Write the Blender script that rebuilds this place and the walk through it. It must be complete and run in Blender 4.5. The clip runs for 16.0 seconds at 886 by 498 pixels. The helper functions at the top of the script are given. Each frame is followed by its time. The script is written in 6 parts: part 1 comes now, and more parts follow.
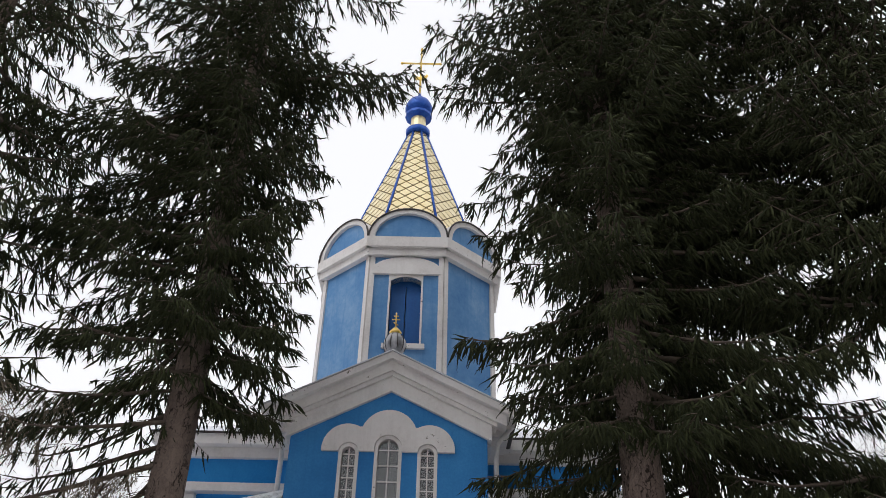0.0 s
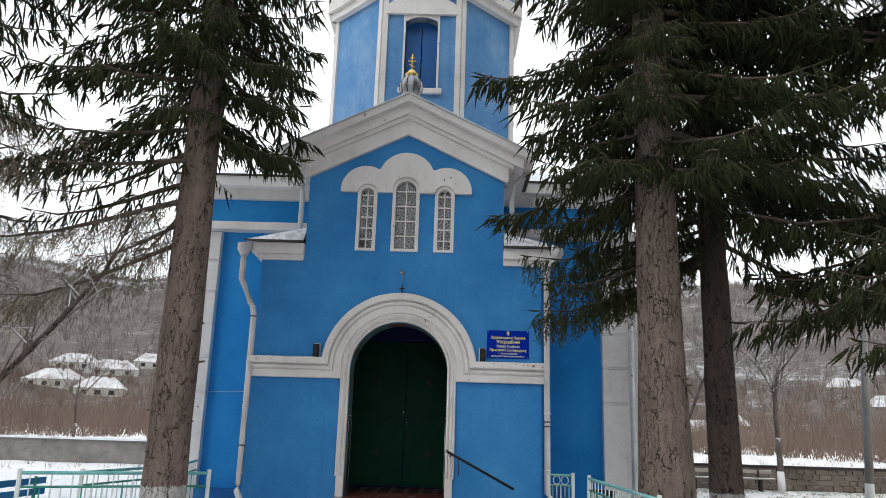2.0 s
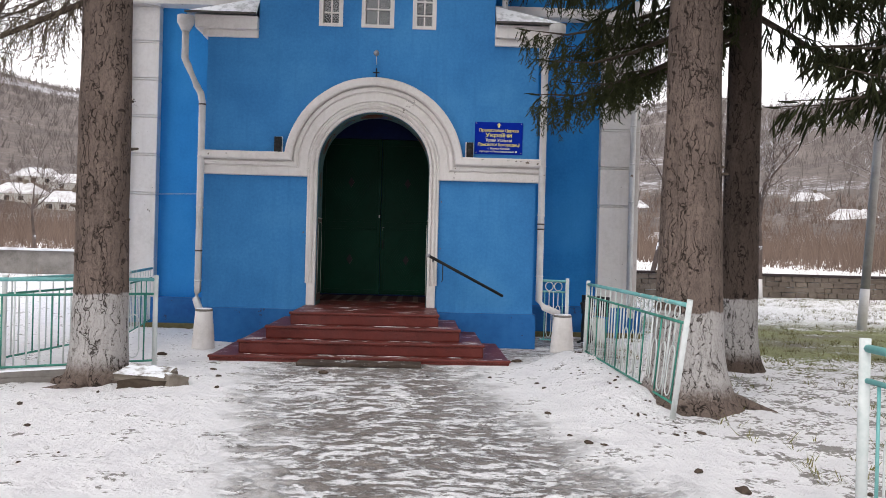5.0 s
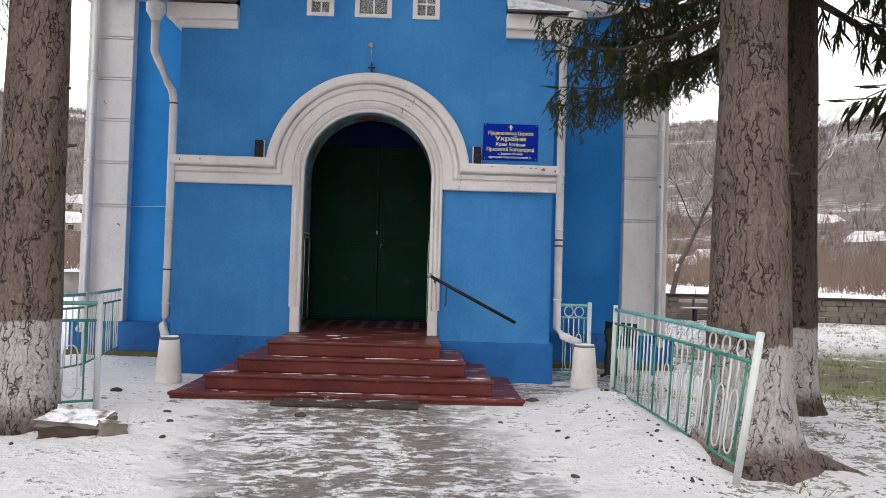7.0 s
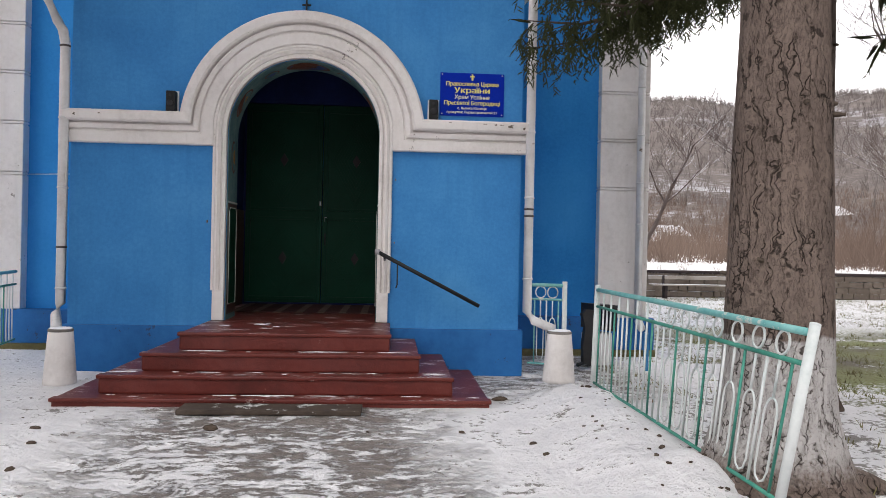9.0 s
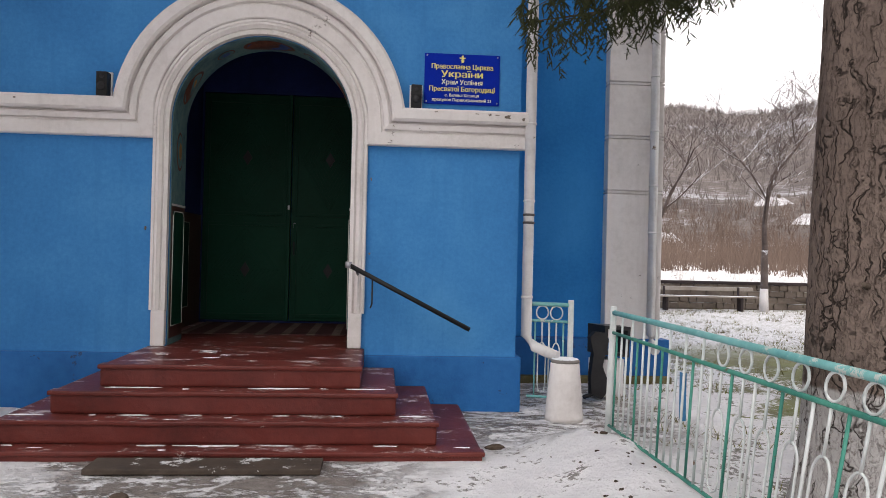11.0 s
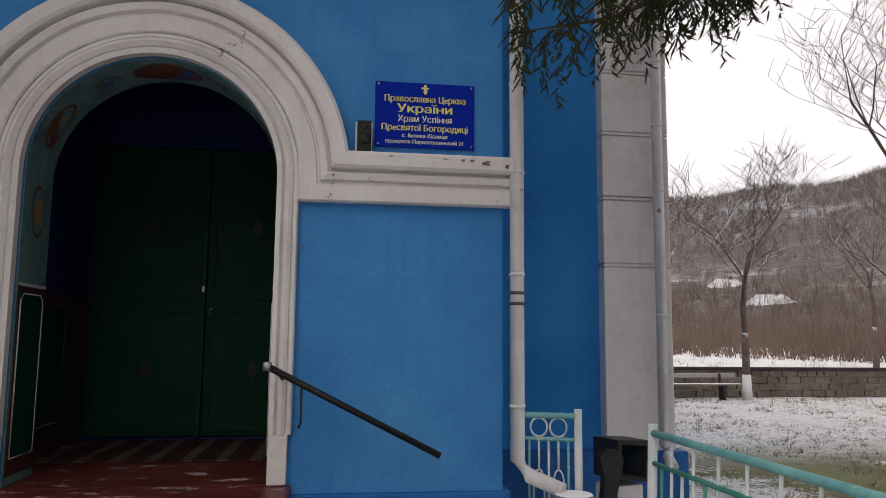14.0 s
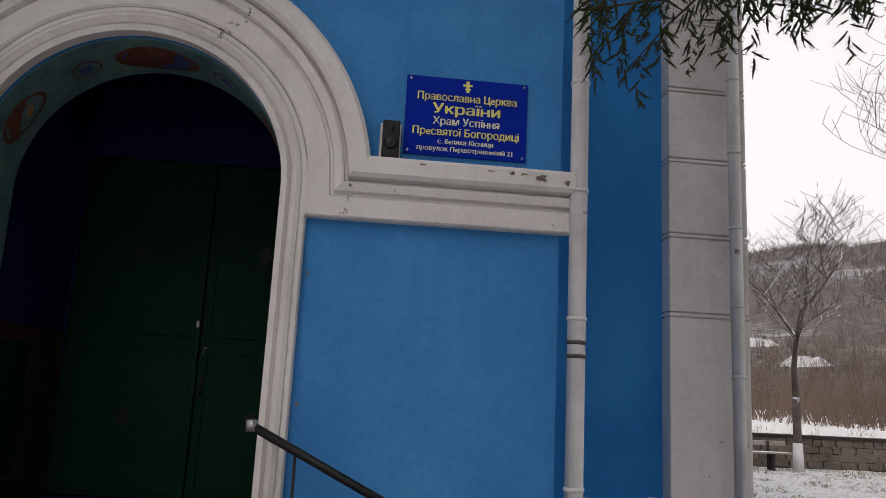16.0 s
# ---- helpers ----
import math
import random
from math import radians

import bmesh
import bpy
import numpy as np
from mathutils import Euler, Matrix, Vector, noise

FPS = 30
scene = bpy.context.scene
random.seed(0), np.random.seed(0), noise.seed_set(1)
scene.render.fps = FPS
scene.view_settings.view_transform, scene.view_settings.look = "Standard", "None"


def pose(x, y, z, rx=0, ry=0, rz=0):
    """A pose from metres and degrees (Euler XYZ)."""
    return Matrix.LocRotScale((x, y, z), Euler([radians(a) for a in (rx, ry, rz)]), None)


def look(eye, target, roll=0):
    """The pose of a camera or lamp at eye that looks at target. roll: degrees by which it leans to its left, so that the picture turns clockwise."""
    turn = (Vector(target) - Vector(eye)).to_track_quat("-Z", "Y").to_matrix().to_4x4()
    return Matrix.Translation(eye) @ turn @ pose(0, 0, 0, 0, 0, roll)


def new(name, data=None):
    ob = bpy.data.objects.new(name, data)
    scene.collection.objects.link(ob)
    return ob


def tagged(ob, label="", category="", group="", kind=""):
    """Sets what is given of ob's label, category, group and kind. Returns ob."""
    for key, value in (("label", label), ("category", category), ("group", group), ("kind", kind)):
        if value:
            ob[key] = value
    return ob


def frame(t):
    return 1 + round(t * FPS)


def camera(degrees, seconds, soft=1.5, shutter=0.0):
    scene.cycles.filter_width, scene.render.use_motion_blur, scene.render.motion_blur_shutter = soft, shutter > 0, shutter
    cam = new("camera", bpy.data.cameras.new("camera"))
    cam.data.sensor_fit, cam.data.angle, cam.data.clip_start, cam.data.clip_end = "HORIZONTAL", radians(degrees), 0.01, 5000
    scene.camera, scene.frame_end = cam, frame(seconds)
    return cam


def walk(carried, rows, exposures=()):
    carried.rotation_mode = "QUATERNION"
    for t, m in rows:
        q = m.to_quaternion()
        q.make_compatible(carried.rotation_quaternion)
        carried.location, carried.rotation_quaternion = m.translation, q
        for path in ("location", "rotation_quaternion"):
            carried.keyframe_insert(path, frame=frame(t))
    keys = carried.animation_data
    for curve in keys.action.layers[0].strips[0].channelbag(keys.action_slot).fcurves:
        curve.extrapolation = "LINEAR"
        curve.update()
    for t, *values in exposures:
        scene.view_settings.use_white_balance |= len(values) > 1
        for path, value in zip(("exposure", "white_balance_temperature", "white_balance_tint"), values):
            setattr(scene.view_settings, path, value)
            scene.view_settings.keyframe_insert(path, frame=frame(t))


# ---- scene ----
from mathutils.geometry import tessellate_polygon

cam = camera(61.3, 16.0, soft=0.6)
METRES, EYE, SIDE = 9.8, 1.86, 0.95
ROWS = [
    (0.0, 0.0, 0.0, 0.0, -0.7, 32.55, -1.1),
    (0.5, -0.0012, 0.0016, 0.0002, -0.88, 31.41, -1.17),
    (1.0, -0.0014, 0.0058, -0.004, -0.61, 27.21, -1.25),
    (1.5, -0.0018, 0.0118, -0.0078, -0.74, 21.15, -1.7),
    (2.0, -0.0012, 0.0234, -0.0118, 0.41, 13.79, -1.7),
    (2.5, -0.0022, 0.05, -0.0226, 2.91, 9.5, -1.87),
    (3.0, -0.0078, 0.074, -0.024, 0.67, 6.2, -2.04),
    (3.5, -0.0199, 0.1026, -0.0261, -2.52, 2.54, -1.49),
    (3.7, -0.0213, 0.1166, -0.0265, -1.2, 1.6, -1.5),
    (5.8, -0.0172, 0.2625, -0.0306, -3.75, -0.36, -1.5),
    (6.0, -0.0169, 0.2783, -0.0309, -6.04, -0.36, -1.51),
    (6.5, -0.0154, 0.3178, -0.0316, -6.43, 1.68, -1.55),
    (7.0, -0.0055, 0.3584, -0.033, -1.04, 1.52, -1.65),
    (7.5, -0.0011, 0.3994, -0.0347, -2.04, 0.91, -2.96),
    (8.0, -0.0008, 0.4341, -0.0347, -2.48, -0.63, -1.88),
    (8.5, 0.0092, 0.4754, -0.035, -1.37, -0.32, -1.91),
    (9.0, 0.0111, 0.5149, -0.0366, -3.93, -0.09, -1.19),
    (9.2, 0.0122, 0.5291, -0.0366, -5.3, -0.6, -1.2),
    (11.3, 0.0288, 0.677, -0.0295, -4.6, 1.0, -1.4),
    (11.5, 0.0297, 0.6922, -0.029, -4.63, 2.39, -1.41),
    (12.0, 0.0301, 0.7317, -0.0277, -4.84, 3.06, -0.27),
    (12.5, 0.0276, 0.7613, -0.0273, -5.71, 3.48, -0.75),
    (13.0, 0.0336, 0.7942, -0.0248, -5.93, 5.67, -1.79),
    (13.5, 0.0364, 0.8245, -0.0265, -8.26, 9.25, -1.0),
    (14.0, 0.0412, 0.858, -0.0241, -8.05, 6.97, -0.53),
    (14.5, 0.0494, 0.8904, -0.0225, -4.75, 7.9, -2.08),
    (15.0, 0.0496, 0.9219, -0.0226, -6.56, 10.69, -1.59),
    (15.5, 0.0452, 0.9467, -0.0197, -8.15, 11.32, -2.0),
    (16.0, 0.049, 0.9756, -0.0188, -6.34, 10.58, -2.87),
]
EXPOSURES = [(0.0, -0.5, 6250, 8), (1.5, -0.33, 6200, 6), (2.0, -0.08, 6150, 3), (2.5, 0.03, 6200, 6), (3.5, 0.15, 6350, 9), (9.0, 0.22, 6450, 10), (11.3, 0.16, 6600, 12), (12.5, 0.15, 6650, 13), (13.0, 0.03, 6650, 13), (13.5, -0.1, 6650, 13), (14.0, -0.47, 6600, 12), (14.6, -0.47, 6550, 11), (15.0, -0.24, 6600, 12), (15.5, -0.62, 6700, 13), (16.0, -0.56, 6550, 11)]
walk(cam, [(t, pose(SIDE, 0, EYE) @ pose(METRES * x, METRES * y, METRES * z, 90 + pitch, roll, yaw)) for t, x, y, z, yaw, pitch, roll in ROWS], EXPOSURES)

# ---- world and light: a bright overcast winter day ----
world = bpy.data.worlds.new("overcast_sky")
scene.world = world
world.use_nodes = True
wn, wl = world.node_tree.nodes, world.node_tree.links
sky = wn.new("ShaderNodeTexSky")
sky.sky_type, sky.sun_disc = "NISHITA", False
sky.sun_elevation, sky.sun_rotation = radians(44), radians(214)
sky.air_density, sky.dust_density = 1.6, 4.0
hue = wn.new("ShaderNodeHueSaturation")
hue.inputs["Saturation"].default_value = 0.0
wl.new(sky.outputs[0], hue.inputs["Color"])
veil = wn.new("ShaderNodeMix")
veil.data_type = "RGBA"
veil.inputs[0].default_value = 0.82
veil.inputs[7].default_value = (10.9, 10.55, 10.7, 1)
wl.new(hue.outputs[0], veil.inputs[6])
bg = wn["Background"]
bg.inputs[1].default_value = 0.15
wl.new(veil.outputs[2], bg.inputs[0])
sun_data = bpy.data.lights.new("sun", "SUN")
sun_data.energy, sun_data.angle, sun_data.color = 0.85, radians(40), (1.0, 0.97, 0.93)
sun = new("sun", sun_data)
sun.matrix_world = look((-16, -14, 30), (0, 10, 2))


# ---- materials ----
def ramp_nodes(nt, stops):
    r = nt.nodes.new("ShaderNodeValToRGB")
    el = r.color_ramp.elements
    while len(el) < len(stops):
        el.new(0.5)
    for e, (p, c) in zip(el, stops):
        e.position, e.color = p, (*c, 1)
    return r


def noise_node(nt, vec, scale, detail=6.0, rough=0.6, stretch=None):
    n = nt.nodes.new("ShaderNodeTexNoise")
    n.inputs["Scale"].default_value, n.inputs["Detail"].default_value, n.inputs["Roughness"].default_value = scale, detail, rough
    if stretch:
        mp = nt.nodes.new("ShaderNodeMapping")
        mp.inputs["Scale"].default_value = stretch
        nt.links.new(vec, mp.inputs["Vector"])
        vec = mp.outputs[0]
    nt.links.new(vec, n.inputs["Vector"])
    return n.outputs["Fac"]


def mix_node(nt, fac, a, b, mode="MIX"):
    m = nt.nodes.new("ShaderNodeMix")
    m.data_type, m.blend_type = "RGBA", mode
    for sock, v in ((m.inputs[0], fac), (m.inputs[6], a), (m.inputs[7], b)):
        if isinstance(v, (int, float)):
            sock.default_value = v
        elif isinstance(v, tuple):
            sock.default_value = (*v, 1)
        else:
            nt.links.new(v, sock)
    return m.outputs[2]


def step_node(nt, value, lo, hi):
    m = nt.nodes.new("ShaderNodeMapRange")
    m.interpolation_type = "SMOOTHSTEP"
    m.inputs["From Min"].default_value, m.inputs["From Max"].default_value = lo, hi
    nt.links.new(value, m.inputs["Value"])
    return m.outputs[0]


def math_node(nt, op, a, b=0.0):
    m = nt.nodes.new("ShaderNodeMath")
    m.operation = op
    for sock, v in zip(m.inputs, (a, b)):
        if isinstance(v, (int, float)):
            sock.default_value = v
        else:
            nt.links.new(v, sock)
    return m.outputs[0]


def bump_node(nt, height, strength, dist):
    b = nt.nodes.new("ShaderNodeBump")
    b.inputs["Strength"].default_value, b.inputs["Distance"].default_value = strength, dist
    nt.links.new(height, b.inputs["Height"])
    return b.outputs[0]


def blank(name, rough=0.7, metal=0.0):
    m = bpy.data.materials.new(name)
    m.use_nodes = True
    nt = m.node_tree
    bs = nt.nodes["Principled BSDF"]
    bs.inputs["Roughness"].default_value, bs.inputs["Metallic"].default_value = rough, metal
    bs.inputs["Specular IOR Level"].default_value = 0.12 if rough >= 0.8 else 0.3
    geo = nt.nodes.new("ShaderNodeNewGeometry")
    return m, nt, bs, geo


def painted(name, base, dark, light, big=0.7, fine=14.0, rough=0.7, metal=0.0, bump=0.25, wear=None, wear_at=0.68, streaks=0.0, rnd=0.0, snow=0.0, frost=0.0):
    """A surface with large and small variation, optional chips of another colour, streaks and snow on its top."""
    m, nt, bs, geo = blank(name, rough, metal)
    pos = geo.outputs["Position"]
    large = noise_node(nt, pos, big, 5)
    small = noise_node(nt, pos, fine, 8, 0.7)
    both = math_node(nt, "ADD", math_node(nt, "MULTIPLY", large, 0.65), math_node(nt, "MULTIPLY", small, 0.35))
    col = ramp_nodes(nt, [(0.32, dark), (0.5, base), (0.7, light)])
    nt.links.new(both, col.inputs[0])
    out = col.outputs[0]
    if streaks:
        st = noise_node(nt, pos, 5.0, 5, 0.6, (1.6, 1.6, 0.12))
        out = mix_node(nt, math_node(nt, "MULTIPLY", step_node(nt, st, 0.5, 0.75), streaks), out, dark)
    if wear:
        chips = math_node(nt, "MULTIPLY", noise_node(nt, pos, 7.0, 8, 0.75), math_node(nt, "ADD", noise_node(nt, pos, 1.3, 3), 0.5))
        out = mix_node(nt, step_node(nt, chips, wear_at, wear_at + 0.03), out, wear)
    if rnd:
        info = nt.nodes.new("ShaderNodeObjectInfo")
        out = mix_node(nt, math_node(nt, "MULTIPLY", info.outputs["Random"], rnd), out, dark)
    if snow:
        up = nt.nodes.new("ShaderNodeSeparateXYZ")
        nt.links.new(geo.outputs["Normal"], up.inputs[0])
        f = math_node(nt, "ADD", up.outputs["Z"], math_node(nt, "MULTIPLY", noise_node(nt, pos, 6.0, 5), 0.7))
        out = mix_node(nt, step_node(nt, f, 1.25 - snow, 1.4 - snow), out, (0.82, 0.83, 0.86))
    if frost:
        lie = nt.nodes.new("ShaderNodeSeparateXYZ")
        nt.links.new(geo.outputs["Normal"], lie.inputs[0])
        rime = math_node(nt, "ADD", math_node(nt, "MULTIPLY", noise_node(nt, pos, 3.2, 6, 0.7, (0.7, 1.5, 1.0)), 0.7), math_node(nt, "MULTIPLY", noise_node(nt, pos, 26.0, 6, 0.75), 0.3))
        rime = math_node(nt, "MULTIPLY", step_node(nt, rime, 0.545, 0.60), step_node(nt, lie.outputs["Z"], 0.6, 0.9))
        out = mix_node(nt, math_node(nt, "MULTIPLY", rime, frost), out, (0.66, 0.60, 0.60))
    nt.links.new(out, bs.inputs["Base Color"])
    if bump:
        nt.links.new(bump_node(nt, both, bump, 0.02), bs.inputs["Normal"])
    return m


BLUE = painted("blue_limewash", (0.054, 0.232, 0.525), (0.036, 0.172, 0.425), (0.088, 0.305, 0.61), 0.8, 22.0, 0.85, bump=0.5, streaks=0.35)
# Brighter, more saturated copy of the blue, lifted to offset shade on nave walls.
BLUE_NAVE = painted("lifted_nave_blue", (0.036, 0.25, 0.61), (0.024, 0.195, 0.52), (0.058, 0.305, 0.68), 0.9, 22.0, 0.8, bump=0.4, streaks=0.2)
MOSS = painted("mossy_footing", (0.13, 0.115, 0.055), (0.075, 0.06, 0.035), (0.2, 0.18, 0.1), 3.0, 20.0, 0.9, bump=0.7)
BLUE_DEEP = painted("deep_blue_paint", (0.014, 0.125, 0.36), (0.009, 0.085, 0.27), (0.025, 0.16, 0.43), 1.6, 11.0, 0.6, bump=1.0, wear=(0.03, 0.06, 0.14), wear_at=0.66)
BLUE_TOWER = painted("weathered_tower_blue", (0.135, 0.285, 0.52), (0.085, 0.215, 0.455), (0.24, 0.38, 0.58), 1.1, 9.0, 0.85, bump=0.5, streaks=0.5)
SHUTTER = painted("shutter_blue", (0.012, 0.10, 0.33), (0.008, 0.07, 0.25), (0.02, 0.13, 0.4), 1.0, 20.0, 0.5)
WHITE = painted("white_limewash", (0.725, 0.69, 0.67), (0.575, 0.54, 0.515), (0.80, 0.775, 0.76), 1.1, 16.0, 0.85, bump=0.5, wear=(0.16, 0.14, 0.12), wear_at=0.70, streaks=0.35)
GREEN = painted("dark_green_gloss", (0.0035, 0.040, 0.0225), (0.0026, 0.030, 0.017), (0.005, 0.050, 0.029), 1.5, 20.0, 0.55, bump=0.15)
GREEN.node_tree.nodes["Principled BSDF"].inputs["Specular IOR Level"].default_value = 0.12
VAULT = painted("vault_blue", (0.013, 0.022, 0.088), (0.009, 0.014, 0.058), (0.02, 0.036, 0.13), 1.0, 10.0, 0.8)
FRESCO = painted("fresco_ground", (0.10, 0.19, 0.20), (0.05, 0.10, 0.13), (0.17, 0.25, 0.23), 5.0, 14.0, 0.8)
FRESCO_GOLD = painted("fresco_ochre", (0.30, 0.17, 0.05), (0.2, 0.09, 0.03), (0.36, 0.24, 0.09), 8.0, 40.0, 0.7)
FRESCO_BLUE = painted("fresco_medallion_blue", (0.03, 0.06, 0.20), (0.02, 0.03, 0.12), (0.06, 0.1, 0.26), 8.0, 40.0, 0.7)
FRESCO_RED = painted("fresco_red", (0.11, 0.04, 0.026), (0.06, 0.022, 0.016), (0.16, 0.07, 0.04), 8.0, 40.0, 0.7)
MAROON = painted("brown_wainscot", (0.06, 0.025, 0.02), (0.04, 0.015, 0.012), (0.08, 0.035, 0.028), 2.0, 20.0, 0.5)
LINE = painted("pale_line_paint", (0.45, 0.46, 0.44), (0.35, 0.36, 0.34), (0.52, 0.53, 0.5), 3.0, 30.0, 0.7, bump=0)
RED = painted("oxide_red_paint", (0.112, 0.021, 0.016), (0.070, 0.014, 0.011), (0.150, 0.031, 0.023), 1.6, 18.0, 0.45, bump=0.5, wear=(0.40, 0.31, 0.29), wear_at=0.72, frost=0.6)
PIPE = painted("painted_pipe", (0.60, 0.59, 0.59), (0.46, 0.44, 0.43), (0.70, 0.69, 0.69), 2.0, 20.0, 0.55, bump=0.2, wear=(0.2, 0.14, 0.1), wear_at=0.72)
TIN = painted("galvanised_tin", (0.50, 0.51, 0.53), (0.36, 0.37, 0.39), (0.62, 0.63, 0.65), 1.2, 12.0, 0.5, 0.4, bump=0.2, snow=0.35)
DARK_EDGE = painted("dark_tin_edge", (0.07, 0.06, 0.06), (0.04, 0.035, 0.03), (0.11, 0.1, 0.09), 3.0, 20.0, 0.6)
GOLD = painted("gold_tile", (0.88, 0.77, 0.49), (0.80, 0.66, 0.35), (0.93, 0.85, 0.62), 2.5, 20.0, 0.38, 0.6, bump=0.1, rnd=0.4)
GOLD_UNDER = painted("dark_tile_joint", (0.16, 0.10, 0.03), (0.1, 0.06, 0.02), (0.2, 0.13, 0.05), 3.0, 20.0, 0.6)
GILT = painted("bright_gilt", (0.80, 0.58, 0.16), (0.66, 0.45, 0.1), (0.88, 0.68, 0.25), 3.0, 30.0, 0.3, 0.8, bump=0)
COBALT = painted("cobalt_metal", (0.02, 0.09, 0.42), (0.012, 0.05, 0.28), (0.04, 0.14, 0.52), 4.0, 20.0, 0.35, 0.2, bump=0)
SILVER = painted("dull_silver", (0.36, 0.36, 0.38), (0.26, 0.26, 0.28), (0.46, 0.46, 0.48), 4.0, 30.0, 0.38, 0.7, bump=0.1)
CHIPPED = painted("bared_render", (0.17, 0.14, 0.115), (0.07, 0.055, 0.045), (0.28, 0.24, 0.2), 9.0, 60.0, 0.9, bump=0.6)
JET = painted("jet_plastic", (0.008, 0.008, 0.009), (0.005, 0.005, 0.006), (0.014, 0.014, 0.015), 4.0, 40.0, 0.5, bump=0.05)
BLACK = painted("black_paint", (0.018, 0.018, 0.02), (0.01, 0.01, 0.012), (0.03, 0.03, 0.032), 4.0, 30.0, 0.45, bump=0.1)
SIGN_BLUE = painted("sign_blue", (0.002, 0.021, 0.33), (0.0015, 0.017, 0.29), (0.003, 0.026, 0.37), 2.0, 30.0, 0.82, bump=0)
SIGN_YELLOW = painted("sign_yellow", (0.78, 0.72, 0.22), (0.72, 0.66, 0.18), (0.82, 0.77, 0.28), 2.0, 30.0, 0.5, bump=0)
SIGN_WHITE = painted("sign_pale", (0.74, 0.74, 0.58), (0.68, 0.68, 0.52), (0.78, 0.78, 0.64), 2.0, 30.0, 0.5, bump=0)
TEAL = painted("teal_fence_paint", (0.17, 0.42, 0.41), (0.09, 0.30, 0.30), (0.28, 0.52, 0.50), 3.0, 25.0, 0.55, wear=(0.5, 0.54, 0.5), wear_at=0.6)
GREEN_PIPE = painted("green_fence_paint", (0.05, 0.24, 0.18), (0.03, 0.15, 0.12), (0.1, 0.33, 0.25), 3.0, 25.0, 0.55, wear=(0.12, 0.07, 0.04), wear_at=0.66)
FENCE_WHITE = painted("pale_fence_paint", (0.60, 0.63, 0.62), (0.44, 0.50, 0.49), (0.70, 0.72, 0.71), 3.0, 25.0, 0.6, wear=(0.2, 0.12, 0.08), wear_at=0.68)
BENCH_BLUE = painted("bench_blue", (0.03, 0.17, 0.36), (0.02, 0.11, 0.26), (0.06, 0.24, 0.45), 3.0, 25.0, 0.5, snow=0.3)
CONCRETE = painted("old_concrete", (0.20, 0.185, 0.17), (0.12, 0.11, 0.10), (0.28, 0.26, 0.24), 2.0, 18.0, 0.85, snow=0.2)
STONE = painted("rubble_stone", (0.16, 0.13, 0.105), (0.08, 0.065, 0.055), (0.26, 0.22, 0.18), 1.2, 9.0, 0.9, bump=0.6, rnd=0.4, snow=0.1)
COPING = painted("dark_coping", (0.045, 0.035, 0.035), (0.03, 0.022, 0.02), (0.07, 0.055, 0.05), 2.0, 12.0, 0.8)
POLE = painted("pole_concrete", (0.36, 0.34, 0.33), (0.25, 0.23, 0.22), (0.46, 0.44, 0.42), 1.5, 15.0, 0.85, streaks=0.4)
WOODBARE = painted("bare_branch_bark", (0.11, 0.085, 0.075), (0.06, 0.045, 0.04), (0.17, 0.14, 0.125), 3.0, 22.0, 0.9, snow=0.3)
HOUSE_WALL = painted("house_plaster", (0.48, 0.46, 0.43), (0.34, 0.31, 0.29), (0.58, 0.56, 0.53), 0.4, 3.0, 0.9)
SNOW_ROOF = painted("snowy_roof", (0.66, 0.67, 0.70), (0.33, 0.28, 0.27), (0.8, 0.81, 0.84), 0.5, 2.2, 0.9)
VILLAGE_ROOF = painted("village_roof_thin_snow", (0.52, 0.51, 0.52), (0.24, 0.20, 0.19), (0.72, 0.72, 0.74), 0.35, 1.4, 0.9)
SNOW_CRUST = painted("frozen_snow", (0.78, 0.77, 0.79), (0.6, 0.58, 0.58), (0.86, 0.86, 0.88), 6.0, 30.0, 0.85, bump=0.4)
GRASS = painted("winter_grass", (0.17, 0.155, 0.06), (0.12, 0.09, 0.05), (0.22, 0.22, 0.08), 0.6, 6.0, 0.9, bump=0)
BRUSH = painted("dry_brush", (0.155, 0.112, 0.09), (0.095, 0.07, 0.058), (0.24, 0.18, 0.145), 0.12, 1.5, 0.95, bump=0)
# Lighter than bare bark: distance haze is put into this base colour.
FARWOOD = painted("far_wood_hazed", (0.155, 0.134, 0.126), (0.11, 0.096, 0.094), (0.21, 0.185, 0.17), 0.02, 0.6, 0.95, bump=0)
CARPET = painted("striped_runner_dark", (0.0400, 0.0160, 0.0160), (0.0240, 0.0096, 0.0096), (0.0600, 0.0240, 0.0240), 4.0, 60.0, 0.95)
CARPET_PALE = painted("striped_runner_pale", (0.095, 0.068, 0.058), (0.062, 0.044, 0.038), (0.13, 0.10, 0.085), 4.0, 60.0, 0.95)
MATBOARD = painted("muddy_board", (0.055, 0.04, 0.03), (0.03, 0.022, 0.018), (0.09, 0.07, 0.055), 3.0, 16.0, 0.7, wear=(0.5, 0.5, 0.5), wear_at=0.62)
# Curtain grey darkened so the panes read as a dim interior.
CURTAIN = painted("window_lace_dimmed", (0.12, 0.12, 0.125), (0.05, 0.05, 0.055), (0.2, 0.2, 0.2), 3.0, 9.0, 0.9, bump=0)
SLAB = painted("dirty_slab", (0.17, 0.145, 0.12), (0.09, 0.075, 0.06), (0.27, 0.24, 0.21), 4.0, 18.0, 0.9, bump=0.7, snow=0.04)
PLANK = painted("weathered_plank", (0.30, 0.26, 0.22), (0.18, 0.15, 0.125), (0.40, 0.36, 0.32), 2.0, 30.0, 0.85, snow=0.25)
